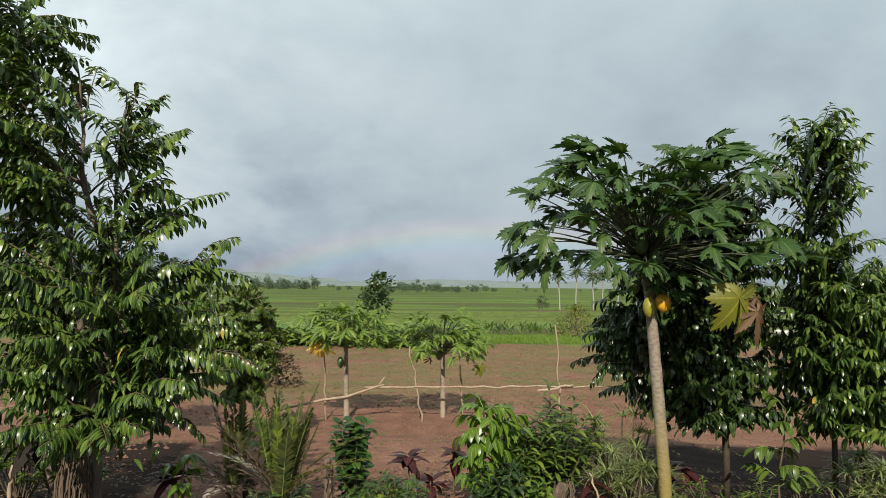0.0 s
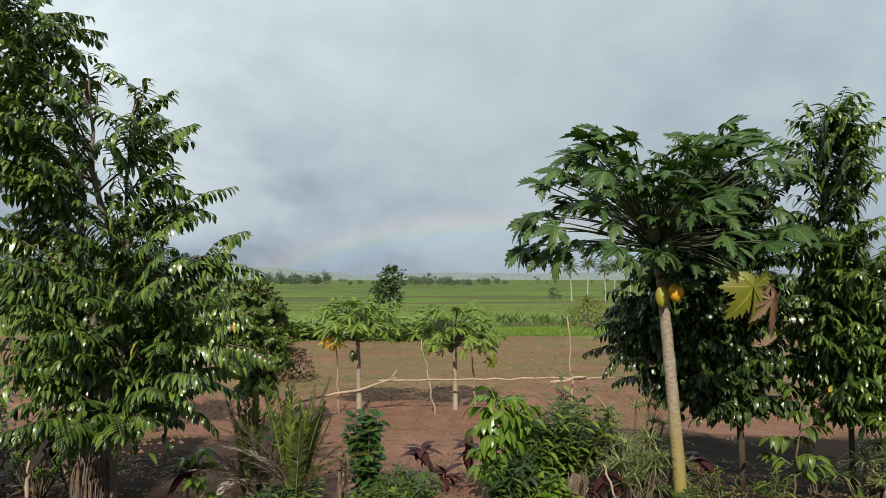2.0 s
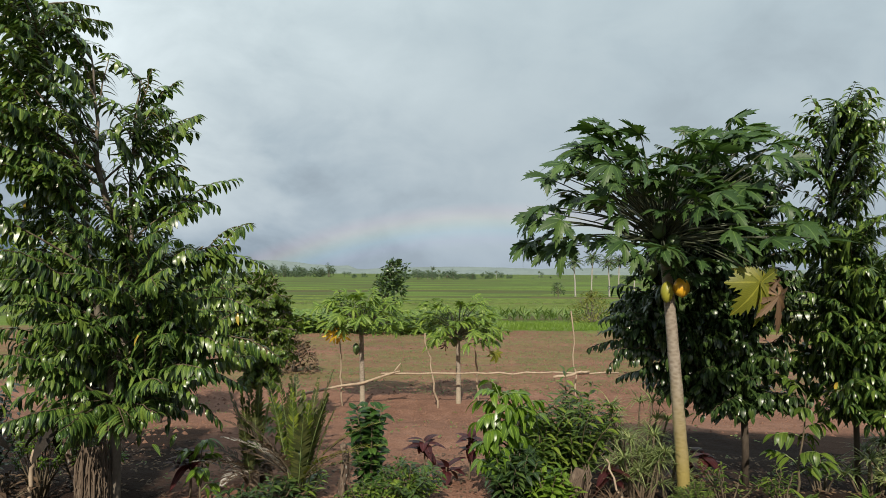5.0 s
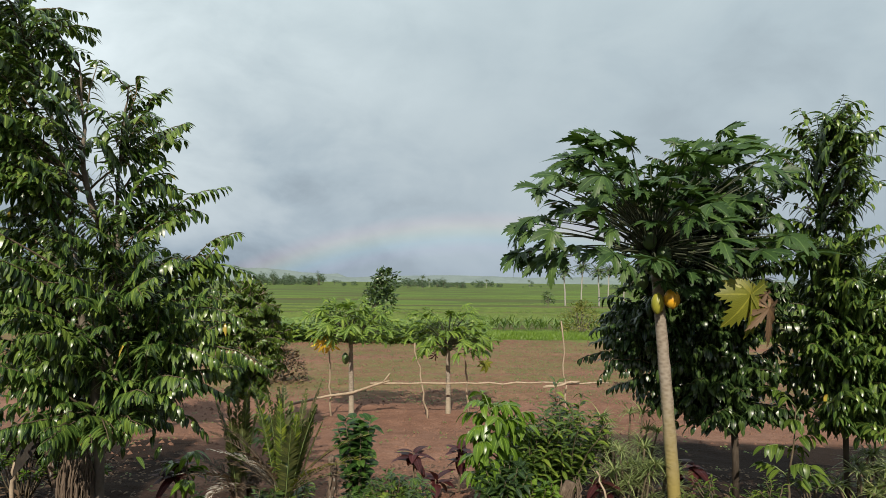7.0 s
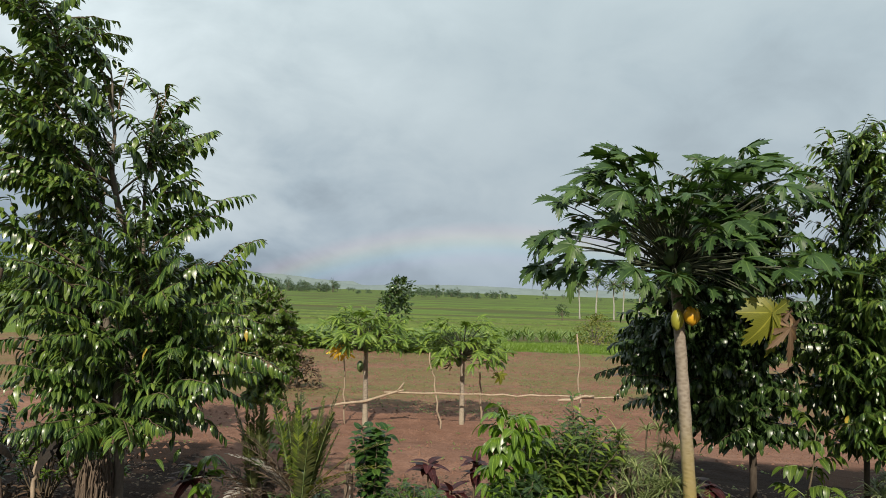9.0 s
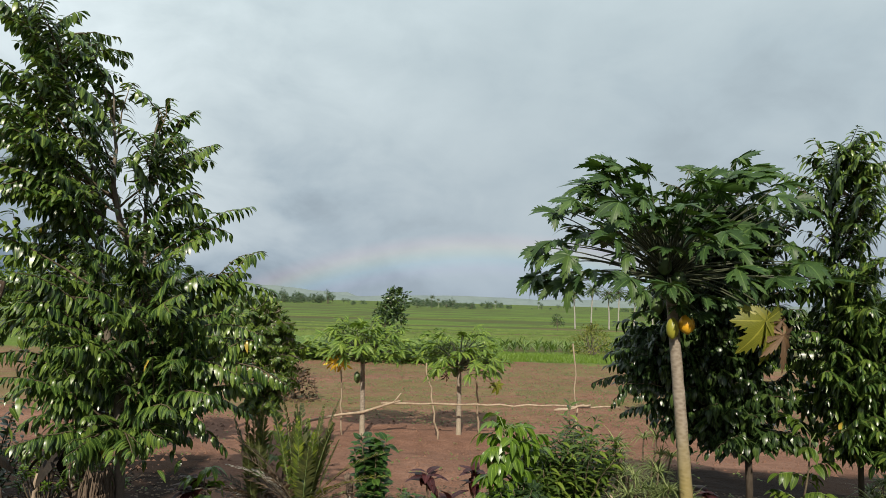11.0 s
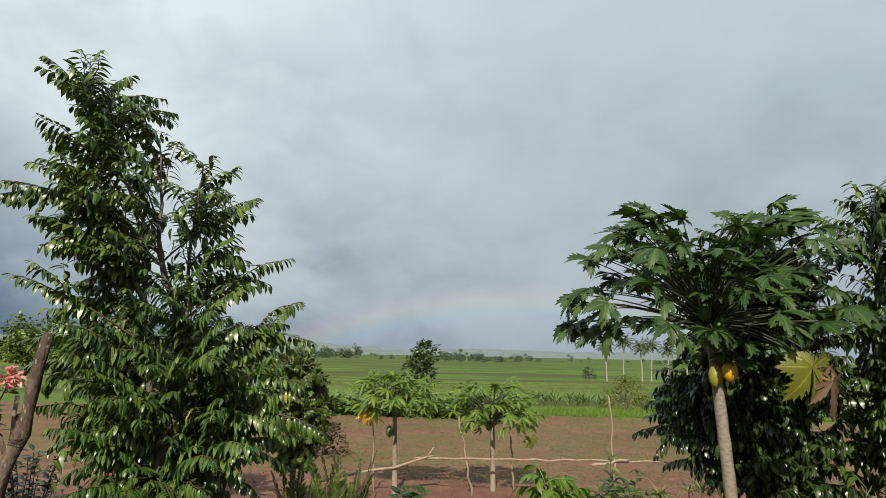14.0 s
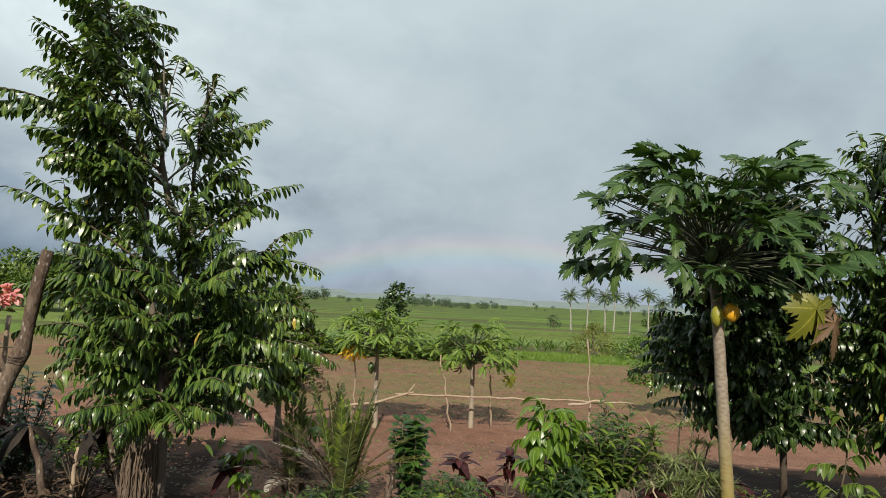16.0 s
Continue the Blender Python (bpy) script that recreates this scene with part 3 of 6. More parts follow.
def two_ranked(g, path, rng, leaf, width, gap, bare, hang, slot=0):
    """Leaves in two rows along a branch, each arching down beside it; the young end leaves are smaller."""
    span = sum((b - a).length for a, b in zip(path, path[1:]))
    count = max(6, int(span * (1 - bare) / gap))
    roll = rng.uniform(-0.75, 0.75)
    for i in range(count):
        s = bare + (1 - bare) * (i + rng.uniform(-0.25, 0.25)) / (count - 1)
        s = min(1.0, max(0.03, s))
        p = on_line(path, s)
        t = (on_line(path, min(1, s + 0.04)) - on_line(path, max(0, s - 0.04))).normalized()
        flat = t.cross(Vector((0, 0, 1)))
        if flat.length < 0.25:
            flat = flat + Vector((0.5, 0.15, 0))
        flat = Matrix.Rotation(roll + rng.uniform(-0.22, 0.22), 3, t) @ flat.normalized()
        side = 1 if i % 2 else -1
        open_a = radians(rng.uniform(58, 74) * (1 - 0.45 * max(0.0, s - 0.75) * 4 * 0.6))
        d = t * math.cos(open_a) + flat * side * math.sin(open_a) + Vector((0, 0, 0.22 - hang * rng.uniform(0.35, 0.6)))
        size = rng.uniform(0.78, 1.14) * (1.0 if s < 0.8 else 1.0 - 1.7 * (s - 0.8)) * (0.82 + 0.18 * min(1.0, 5 * (s - bare) / (1 - bare)))
        up = Vector((0, 0, 1)) + flat * side * 0.25 + Vector((rng.uniform(-0.15, 0.15), rng.uniform(-0.2, 0.1), 0))
        g.blade(p + d.normalized() * 0.006, d, up, leaf * size, width * size * rng.uniform(0.88, 1.12), rng.uniform(0.75, 1.35), -rng.uniform(0.1, 0.5), 5, slot, blunt=True)
    g.blade(path[-1], (path[-1] - path[-2]).normalized() + Vector((0, 0, -0.3)), (0, -0.2, 1), leaf * 0.62, width * 0.62, 0.7, -0.3, 5, slot, blunt=True)


def stem_point(lines, x, z):
    """The point at height z on the stem that passes nearest to x there."""
    best = None
    for line in lines:
        if line[0].z - 0.02 <= z <= line[-1].z + 0.6:
            for i in range(40):
                q = on_line(line, i / 39)
                cost = abs(q.z - z) + 0.12 * abs(q.x - x)
                if best is None or cost < best[0]:
                    best = (cost, q)
    return best[1]


def axis_at(stems, z, default):
    """The middle of the stems at a height, which parts the crown's two sides."""
    at_z = [float(np.interp(z, [p[2] for p in stem], [p[0] for p in stem])) for stem in stems if stem[0][2] <= z]
    return sum(at_z) / len(at_z) if at_z else default


def feather_tree(name, base, label, stems, shoots, leaf_mat, seed, depth=0.55, inner=60, trunk_r=0.04, leaf=0.102, width=0.048, gap=0.023, hang=0.40, bark=None,
                 inner_z=(0.3, 3.6), front=0.25, twig_r=0.010, climb=0.6, crown=0.06, heart=0):
    """stems: lines of (x, y, z); shoots: (height on the stem, x and z of the tip) of the long outer branches; inner ones fill the crown."""
    rng = random.Random(seed)
    at = Vector((base[0], base[1], foot(base[0], base[1])))
    top = thing(name, at, label, "tree")
    lines = []
    for k, stem in enumerate(stems):
        pts = [Vector(p) - at for p in stem]
        fine = []
        for i in range(len(pts) - 1):
            for s in (0, 0.33, 0.66):
                fine.append(pts[i].lerp(pts[i + 1], s) + Vector((rng.uniform(-1, 1), rng.uniform(-1, 1), 0)) * 0.012)
        fine.append(pts[-1])
        if k == 0:
            fine[0] = fine[0] + Vector((0, 0, -0.15))
        r0 = trunk_r if k == 0 else trunk_r * 0.8
        n = len(fine)
        g = Geo()
        g.tube(fine, [r0 * (1 - i / (n - 1)) ** 1.25 + 0.007 for i in range(n)], 9, 0, knobs=0.07, rng=rng)
        part("trunk" if k == 0 else "stem", g.mesh("bark", bark or BARK), top)
        lines.append(fine)

    grown, rest = [], Geo()

    def grow(start, tip, bare, arch):
        path = shoot_path(start, tip, arch, rng)
        span = (tip - start).length
        g = Geo()
        r = twig_r * min(1.25, 0.55 + 0.5 * span)
        g.tube(path, [r * (1 - 0.078 * i) for i in range(len(path))], 6, 1)
        high = min(1.0, max(0.0, (tip.z - 1.6) / 1.2))
        ln, wd = leaf * (1.08 - crown * high), width * (0.96 + 1.1 * crown * high)
        two_ranked(g, path, rng, ln, wd, gap, bare, hang * (1 - 0.6 * high))
        if span > 0.75:
            for _ in range(2 if span < 1.1 else 3):
                s = rng.uniform(0.30, 0.62)
                p = on_line(path, s)
                t = (on_line(path, s + 0.05) - p).normalized()
                cross = Matrix.Rotation(rng.choice((-1, 1)) * rng.uniform(0.5, 0.9), 3, Vector((rng.uniform(-0.3, 0.3), 1, rng.uniform(-0.2, 0.6))).normalized()) @ t
                end = p + cross * span * rng.uniform(0.26, 0.40) + Vector((0, rng.uniform(-0.12, 0.12), 0))
                side = shoot_path(p, end, arch, rng, 7)
                g.tube(side, [r * 0.55 * (1 - 0.1 * i) for i in range(8)], 5, 1)
                two_ranked(g, side, rng, ln * 0.94, wd * 0.94, gap, 0.08, hang * (1 - 0.6 * high))
        if len(grown) < 290:
            grown.append(part("leafy_branch", g.mesh("leafy_branch", leaf_mat, TWIG), top))
        else:
            rest.put(g.v, g.f, g.uv)
            rest.m[-len(g.m):] = g.m

    for z, x, tz in shoots:
        dy = rng.uniform(-1, 1) * depth * 0.6
        tip = Vector((x, base[1] + (abs(dy) if x < -2.7 and tz < 2.3 else dy), tz)) - at
        start = stem_point(lines, tip.x, z - at.z)
        tip = start.lerp(tip, 0.96)
        span = (tip - start).length
        steep = (tip.z - start.z) / span
        grow(start, tip, 0.20 if span < 1.0 else 0.28, 0.10 if steep > 0.6 else 0.07 + 0.05 * (1 - steep))
    mid_x = sum(x for _, x, _ in shoots) / len(shoots)
    west = sorted((tz, x) for _, x, tz in shoots if x < axis_at(stems, tz, mid_x))
    east = sorted((tz, x) for _, x, tz in shoots if x >= axis_at(stems, tz, mid_x))
    low, high_z = min(tz for _, _, tz in shoots), max(tz for _, _, tz in shoots)
    spans = []
    for k in range(120):
        tz = low + (high_z - low) * k / 119
        lo, hi = (float(np.interp(tz, [z for z, _ in side], [x for _, x in side])) for side in (west, east))
        spans.append((tz, lo, hi))
    for k in range(inner):
        tz, lo, hi = rng.choices(spans, [max(0.1, hi - lo) for _, lo, hi in spans])[0]
        x = lo + (hi - lo) * rng.uniform(0.10, 0.90)
        dy = (rng.uniform(-1, 1) - front) * depth
        tip = Vector((x, base[1] + (abs(dy) if x < -2.6 and tz < 2.3 else dy), tz)) - at
        flat = min(math.hypot(tip.x - l.x, tip.y - l.y) for l in (on_line(c, 0.5) for c in lines))
        start = stem_point(lines, tip.x, max(inner_z[0] - at.z, min(inner_z[1] - at.z, tip.z - climb * (0.1 + flat) * rng.uniform(0.4, 1.1))))
        span = (tip - start).length
        if span > 0.2:
            grow(start, tip, max(0.15, 1 - 0.75 / span), rng.uniform(0.04, 0.10))
    if heart:
        core = spans[:80]
        for k in range(heart):
            tz, lo, hi = rng.choices(core, [max(0.05, min(hi - lo, 2.0) - 0.35) for _, lo, hi in core])[0]
            p = Vector((lo + (hi - lo) * rng.uniform(0.16, 0.84), base[1] + rng.uniform(-0.75, 1.0) * depth, tz - 0.05)) - at
            d = way(rng.uniform(0, 360), rng.uniform(-45, 25))
            size = leaf * rng.uniform(0.75, 1.25)
            rest.blade(p, d, (rng.uniform(-0.3, 0.3), -0.2, 1), size, width * size / leaf, rng.uniform(0.6, 1.3), -rng.uniform(0.1, 0.5), 4, 0, blunt=True)
    if rest.v:
        tagged(part("inner_foliage", rest.mesh("inner_foliage", leaf_mat, TWIG), top), kind="stuff")
    return top


UPPER_SHOOTS = [
    (3.55, -3.40, 4.30), (3.75, -3.16, 4.34), (3.65, -2.80, 4.02), (3.45, -3.26, 3.92), (3.20, -3.26, 3.68), (3.00, -3.04, 3.38), (2.85, -3.42, 3.24),
    (2.60, -3.62, 3.06), (2.15, -3.32, 2.68), (1.90, -3.28, 2.20), (3.23, -2.42, 3.90), (3.10, -2.20, 3.72), (2.80, -1.90, 3.64), (2.85, -1.66, 3.52),
    (2.50, -1.52, 3.22), (2.45, -1.26, 3.10), (2.00, -1.02, 2.60), (2.15, -1.42, 2.76), (1.86, -1.34, 2.28), (1.62, -1.06, 2.00)]
LOWER_SHOOTS = [
    (1.67, -0.80, 1.82), (1.32, -0.74, 1.46), (1.37, -1.05, 1.60), (1.11, -0.52, 1.03), (1.11, -0.92, 1.12), (0.81, -0.98, 0.72), (0.72, -1.10, 0.44),
    (0.81, -1.55, 0.50), (1.71, -3.13, 1.94), (1.51, -3.56, 1.80), (1.41, -3.62, 1.50), (1.26, -3.18, 1.31), (1.36, -2.88, 1.50), (1.06, -3.30, 0.80),
    (1.01, -3.05, 1.06), (0.86, -2.93, 0.56), (0.72, -2.47, 0.43), (1.01, -3.50, 1.14)]
feather_tree(
    "cananga_tree", (-2.10, 5.62), "tall glossy-leaved tree with feathery sprays and forked pale trunk",
    [[(-2.05, 5.62, -0.38), (-2.03, 5.6, 0.47), (-2.09, 5.6, 0.81), (-2.17, 5.6, 1.21), (-2.28, 5.6, 1.71), (-2.34, 5.6, 2.17), (-2.40, 5.6, 2.64), (-2.52, 5.58, 3.12), (-2.75, 5.55, 3.7), (-3.0, 5.5, 4.02)],
     [(-2.05, 5.6, 0.80), (-1.95, 5.55, 1.12), (-1.92, 5.55, 1.42), (-1.93, 5.55, 1.82), (-1.92, 5.55, 2.23), (-1.93, 5.55, 2.69), (-1.90, 5.55, 3.11), (-1.87, 5.55, 3.4)],
     [(-1.92, 5.55, 1.95), (-2.10, 5.5, 2.35), (-2.18, 5.45, 2.7), (-2.20, 5.45, 3.2), (-2.25, 5.45, 3.6)]],
    UPPER_SHOOTS + LOWER_SHOOTS, LEAF, 11, depth=0.70, inner=310, trunk_r=0.040, heart=500, inner_z=(0.62, 4.0))

# same kind of tree; the papaya's shade on it is painted by darker leaves
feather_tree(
    "cananga_tree", (3.92, 7.05), "dense tree behind a papaya, shade put into its leaf colour, sunlit at the edges",
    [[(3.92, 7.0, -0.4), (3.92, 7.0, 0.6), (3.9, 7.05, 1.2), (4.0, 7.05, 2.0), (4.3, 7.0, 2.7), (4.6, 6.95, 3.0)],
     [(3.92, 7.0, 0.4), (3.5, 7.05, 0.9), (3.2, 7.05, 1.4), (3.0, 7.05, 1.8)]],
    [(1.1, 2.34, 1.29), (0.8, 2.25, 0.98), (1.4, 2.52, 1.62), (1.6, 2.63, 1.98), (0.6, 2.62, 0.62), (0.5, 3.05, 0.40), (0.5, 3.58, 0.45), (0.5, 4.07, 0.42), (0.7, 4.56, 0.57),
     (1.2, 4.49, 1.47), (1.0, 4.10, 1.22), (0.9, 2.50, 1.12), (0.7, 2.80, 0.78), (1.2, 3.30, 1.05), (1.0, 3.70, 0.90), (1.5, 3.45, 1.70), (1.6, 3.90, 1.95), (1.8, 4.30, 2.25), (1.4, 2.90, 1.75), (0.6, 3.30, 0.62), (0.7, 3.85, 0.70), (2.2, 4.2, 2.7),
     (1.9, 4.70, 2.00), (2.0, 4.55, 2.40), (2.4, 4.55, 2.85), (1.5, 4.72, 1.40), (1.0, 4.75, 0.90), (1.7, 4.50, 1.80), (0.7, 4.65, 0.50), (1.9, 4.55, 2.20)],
    LEAF_DEEP_SHADE, 23, depth=0.60, inner=560, trunk_r=0.034, bark=DARK_BARK, heart=7000, leaf=0.100, width=0.052, gap=0.026, inner_z=(0.35, 2.6), front=0.0, climb=0.3)

feather_tree(
    "cananga_tree", (4.95, 6.55), "slim glossy-leaved tree with long arching sprays",
    [[(4.92, 6.7, -0.4), (4.9, 6.7, 0.8), (4.88, 6.7, 1.4), (4.76, 6.7, 2.2), (4.64, 6.7, 2.8), (4.66, 6.65, 3.2)]],
    [(2.85, 4.66, 3.60), (2.6, 4.42, 3.42), (2.5, 4.20, 3.24), (2.4, 4.98, 3.04), (2.6, 4.86, 3.24), (2.1, 5.04, 2.70), (1.9, 4.98, 2.36), (1.7, 4.88, 2.10), (1.5, 5.36, 2.00), (1.4, 5.62, 1.95),
     (1.2, 5.70, 1.72), (2.3, 4.52, 2.84), (1.9, 4.35, 2.45), (1.3, 5.50, 1.50), (1.0, 5.62, 1.18), (0.8, 5.40, 0.80), (0.7, 5.05, 0.60), (0.9, 4.20, 0.85), (1.2, 4.15, 1.25), (0.8, 5.90, 0.70), (0.6, 5.60, 0.42), (0.7, 4.35, 0.45), (1.4, 6.05, 1.85), (1.1, 6.25, 1.55), (0.8, 6.20, 1.00), (1.6, 5.70, 1.92), (1.3, 4.20, 1.60), (2.2, 4.25, 3.02), (2.3, 4.84, 2.55)],
    LEAF, 31, depth=0.60, inner=250, trunk_r=0.022, bark=DARK_BARK, heart=2000, leaf=0.112, width=0.050, gap=0.025, crown=0.0, hang=0.3, inner_z=(0.4, 3.1))

broad_tree(
    "bushy_tree", (-2.5, 11.2), "dense small-leaved bushy tree on the bank",
    [[(-2.5, 11.2, -0.9), (-2.5, 11.2, -0.2), (-2.55, 11.2, 0.6), (-2.5, 11.2, 1.5)], [(-2.5, 11.2, -0.2), (-2.2, 11.2, 0.4), (-2.1, 11.2, 1.0)]],
    [(-3.15, 1.25), (-2.95, 1.65), (-2.6, 1.78), (-2.2, 1.6), (-1.95, 1.3), (-1.88, 0.9), (-1.95, 0.5), (-2.1, 0.1), (-2.6, 0.0), (-3.1, 0.2), (-3.4, 0.7), (-2.4, 1.0), (-2.7, 0.6), (-3.4, 1.2), (-3.3, 1.6), (-2.3, 1.4)],
    SPRAYS_SMALL, 41, depth=0.6, gap=0.12, trunk_r=0.05, extra=120, scale=1.0)

broad_tree(
    "leafy_tree", (-4.6, 12.0), "leafy green tree growing beyond the posts",
    [[(-4.6, 12, -1.0), (-4.6, 12, 0.0), (-4.7, 12, 1.0)]],
    [(-5.4, 0.9), (-5.2, 1.4), (-4.7, 1.6), (-4.2, 1.3), (-3.9, 0.8), (-4.0, 0.4), (-5.2, 0.3), (-6.0, 1.2), (-6.4, 0.8), (-5.8, 1.6), (-6.6, 1.4)],
    SPRAYS, 47, depth=0.8, gap=0.16, trunk_r=0.05, extra=40)

# fibrous stump round the tall tree's foot
def fibre_stump(name, x, y, r, h, label, seed, strips=46, lean=0.0):
    rng = random.Random(seed)
    top = thing(name, (x, y, foot(x, y)), label, "stump")
    g = Geo()
    g.tube([(0, 0, -0.1), (0, 0, h * 0.3), (lean * 0.5, 0, h * 0.7), (lean, 0, h)], [r * 1.0, r * 0.78, r * 0.72, r * 0.4], 10, 0, knobs=0.2, rng=rng)
    part("core", g.mesh("core", FIBRE), top)
    for k in range(strips):
        a = rng.uniform(0, 2 * math.pi)
        d = Vector((math.cos(a), math.sin(a), 0))
        z1, z0 = h * rng.uniform(0.7, 1.15), h * rng.uniform(-0.02, 0.35)
        s = Geo()
        w = rng.uniform(0.003, 0.010)
        e = way(math.degrees(a) + rng.uniform(-40, 40), 0)
        s.tube([e * r * rng.uniform(0.5, 0.95) + Vector((lean, 0, z1)), d * r * rng.uniform(0.75, 1.2) + Vector((lean * 0.8, 0, z0 + (z1 - z0) * 0.7)),
                d * r * rng.uniform(0.8, 1.2) + Vector((lean * 0.4, 0, z0 + (z1 - z0) * 0.35)), e * r * rng.uniform(0.95, 1.35) + Vector((0, 0, z0))],
               [w * 0.5, w, w * rng.uniform(0.7, 1.2), 0.004], 5, 0, knobs=0.15, rng=rng)
        part("fibre", s.mesh("fibre", FIBRE), top)
    return top


fibre_stump("fibrous_stump", -2.17, 5.5, 0.115, 0.66, "shaggy fibrous stump at the tall tree's foot", 5, 120)


def snag(x, y, r, h, label, seed):
    """A thin dead trunk, broken off in splinters, its bark hanging in strips."""
    rng = random.Random(seed)
    top = thing("tree_stump", (x, y, foot(x, y)), label, "stump")
    g = Geo()
    line = [(0.02 * math.sin(i * 1.3), 0.015 * math.cos(i), -0.1 + (h + 0.1) * i / 8) for i in range(9)]
    g.tube(line, [r * (1.25 - 0.045 * i) for i in range(9)], 10, 0, knobs=0.16, rng=rng)
    for k in range(7):
        a = k * 0.9
        b = Vector((math.cos(a) * r * 0.7, math.sin(a) * r * 0.7, h - 0.03))
        g.tube([b, b + Vector((rng.uniform(-0.01, 0.01), 0, rng.uniform(0.02, 0.06)))], [r * 0.42, 0.004], 5, 0)
    part("trunk", g.mesh("trunk", POST), top)
    for k in range(12):
        d = way(rng.uniform(0, 360), 0)
        z = h * rng.uniform(0.3, 1.0)
        s = Geo()
        s.blade(d * r + Vector((0, 0, z)), d * 0.12 + Vector((0, 0, -1)), d, rng.uniform(0.08, 0.20), rng.uniform(0.02, 0.04), rng.uniform(-0.2, 0.1), 0.4, 5)
        part("bark_strip", s.mesh("bark_strip", FIBRE), top)


snag(-0.08, 5.75, 0.030, 0.62, "grey weathered stump with peeling bark", 8)
fibre_stump("broken_stump", 1.95, 5.95, 0.10, 0.40, "broken pale grey stump among leafy shrubs", 9, 30, 0.06)


# ---- papayas ----
LOBE = ((0.0, 0.06), (0.18, 0.14), (0.36, 0.19), (0.57, 0.30), (0.52, 0.18), (0.75, 0.27), (0.68, 0.145), (0.88, 0.17), (0.82, 0.085), (0.93, 0.055), (1.0, 0.0))
MID = (0.0, 0.16, 0.30, 0.40, 0.46, 0.55, 0.62, 0.71, 0.79, 0.90, 1.0)


def papaya_leaf(g, eye_pt, out, nrm, size, droop, thin, rng, slot=0):
    """A palmate blade of nine cut lobes round the stalk's end."""
    out = Vector(out).normalized()
    side = Vector(nrm).cross(out).normalized()
    nrm = out.cross(side).normalized()
    eye_pt = Vector(eye_pt)
    for ang, ln in ((0, 1.0), (40, 0.95), (-40, 0.95), (80, 0.80), (-80, 0.80), (118, 0.60), (-118, 0.60), (152, 0.40), (-152, 0.40)):
        a = radians(ang + rng.uniform(-9, 9))
        d = out * math.cos(a) + side * math.sin(a)
        across = side * math.cos(a) - out * math.sin(a)
        length = size * ln * rng.uniform(0.82, 1.10)
        fall = droop * rng.uniform(0.2, 1.9)
        fold = rng.uniform(-0.25, 0.85)
        twist = rng.uniform(-0.45, 0.45)

        def spot(s, w):
            r = s * length
            return eye_pt + d * (r * (1 - 0.22 * fall * s)) + across * w * length * thin - nrm * (fall * s * s * length) + nrm * (abs(w) * fold + w * twist) * length * thin

        verts, uvs, faces = [], [], []
        for (s, w), m in zip(LOBE, MID):
            verts += [spot(s, -w), spot(m, 0), spot(s, w)]
            uvs += [(0.5 - min(0.5, 5 * w), s), (0.5, m), (0.5 + min(0.5, 5 * w), s)]
        for i in range(len(LOBE) - 1):
            o = i * 3
            faces += [(o, o + 1, o + 4, o + 3), (o + 1, o + 2, o + 5, o + 4)]
        g.put(verts, faces, uvs, slot)


def fruit_mesh(length, r, skin, seed):
    rng = random.Random(seed)
    prof = [(0, 0.12), (0.06, 0.45), (0.18, 0.74), (0.36, 0.95), (0.55, 1.0), (0.74, 0.86), (0.88, 0.58), (0.96, 0.28), (1.0, 0.06)]
    g = Geo()
    g.tube([(0, 0, -length * s) for s, _ in prof], [r * w for _, w in prof], 12, 0, knobs=0.03, rng=rng)
    return g.mesh("fruit", skin)


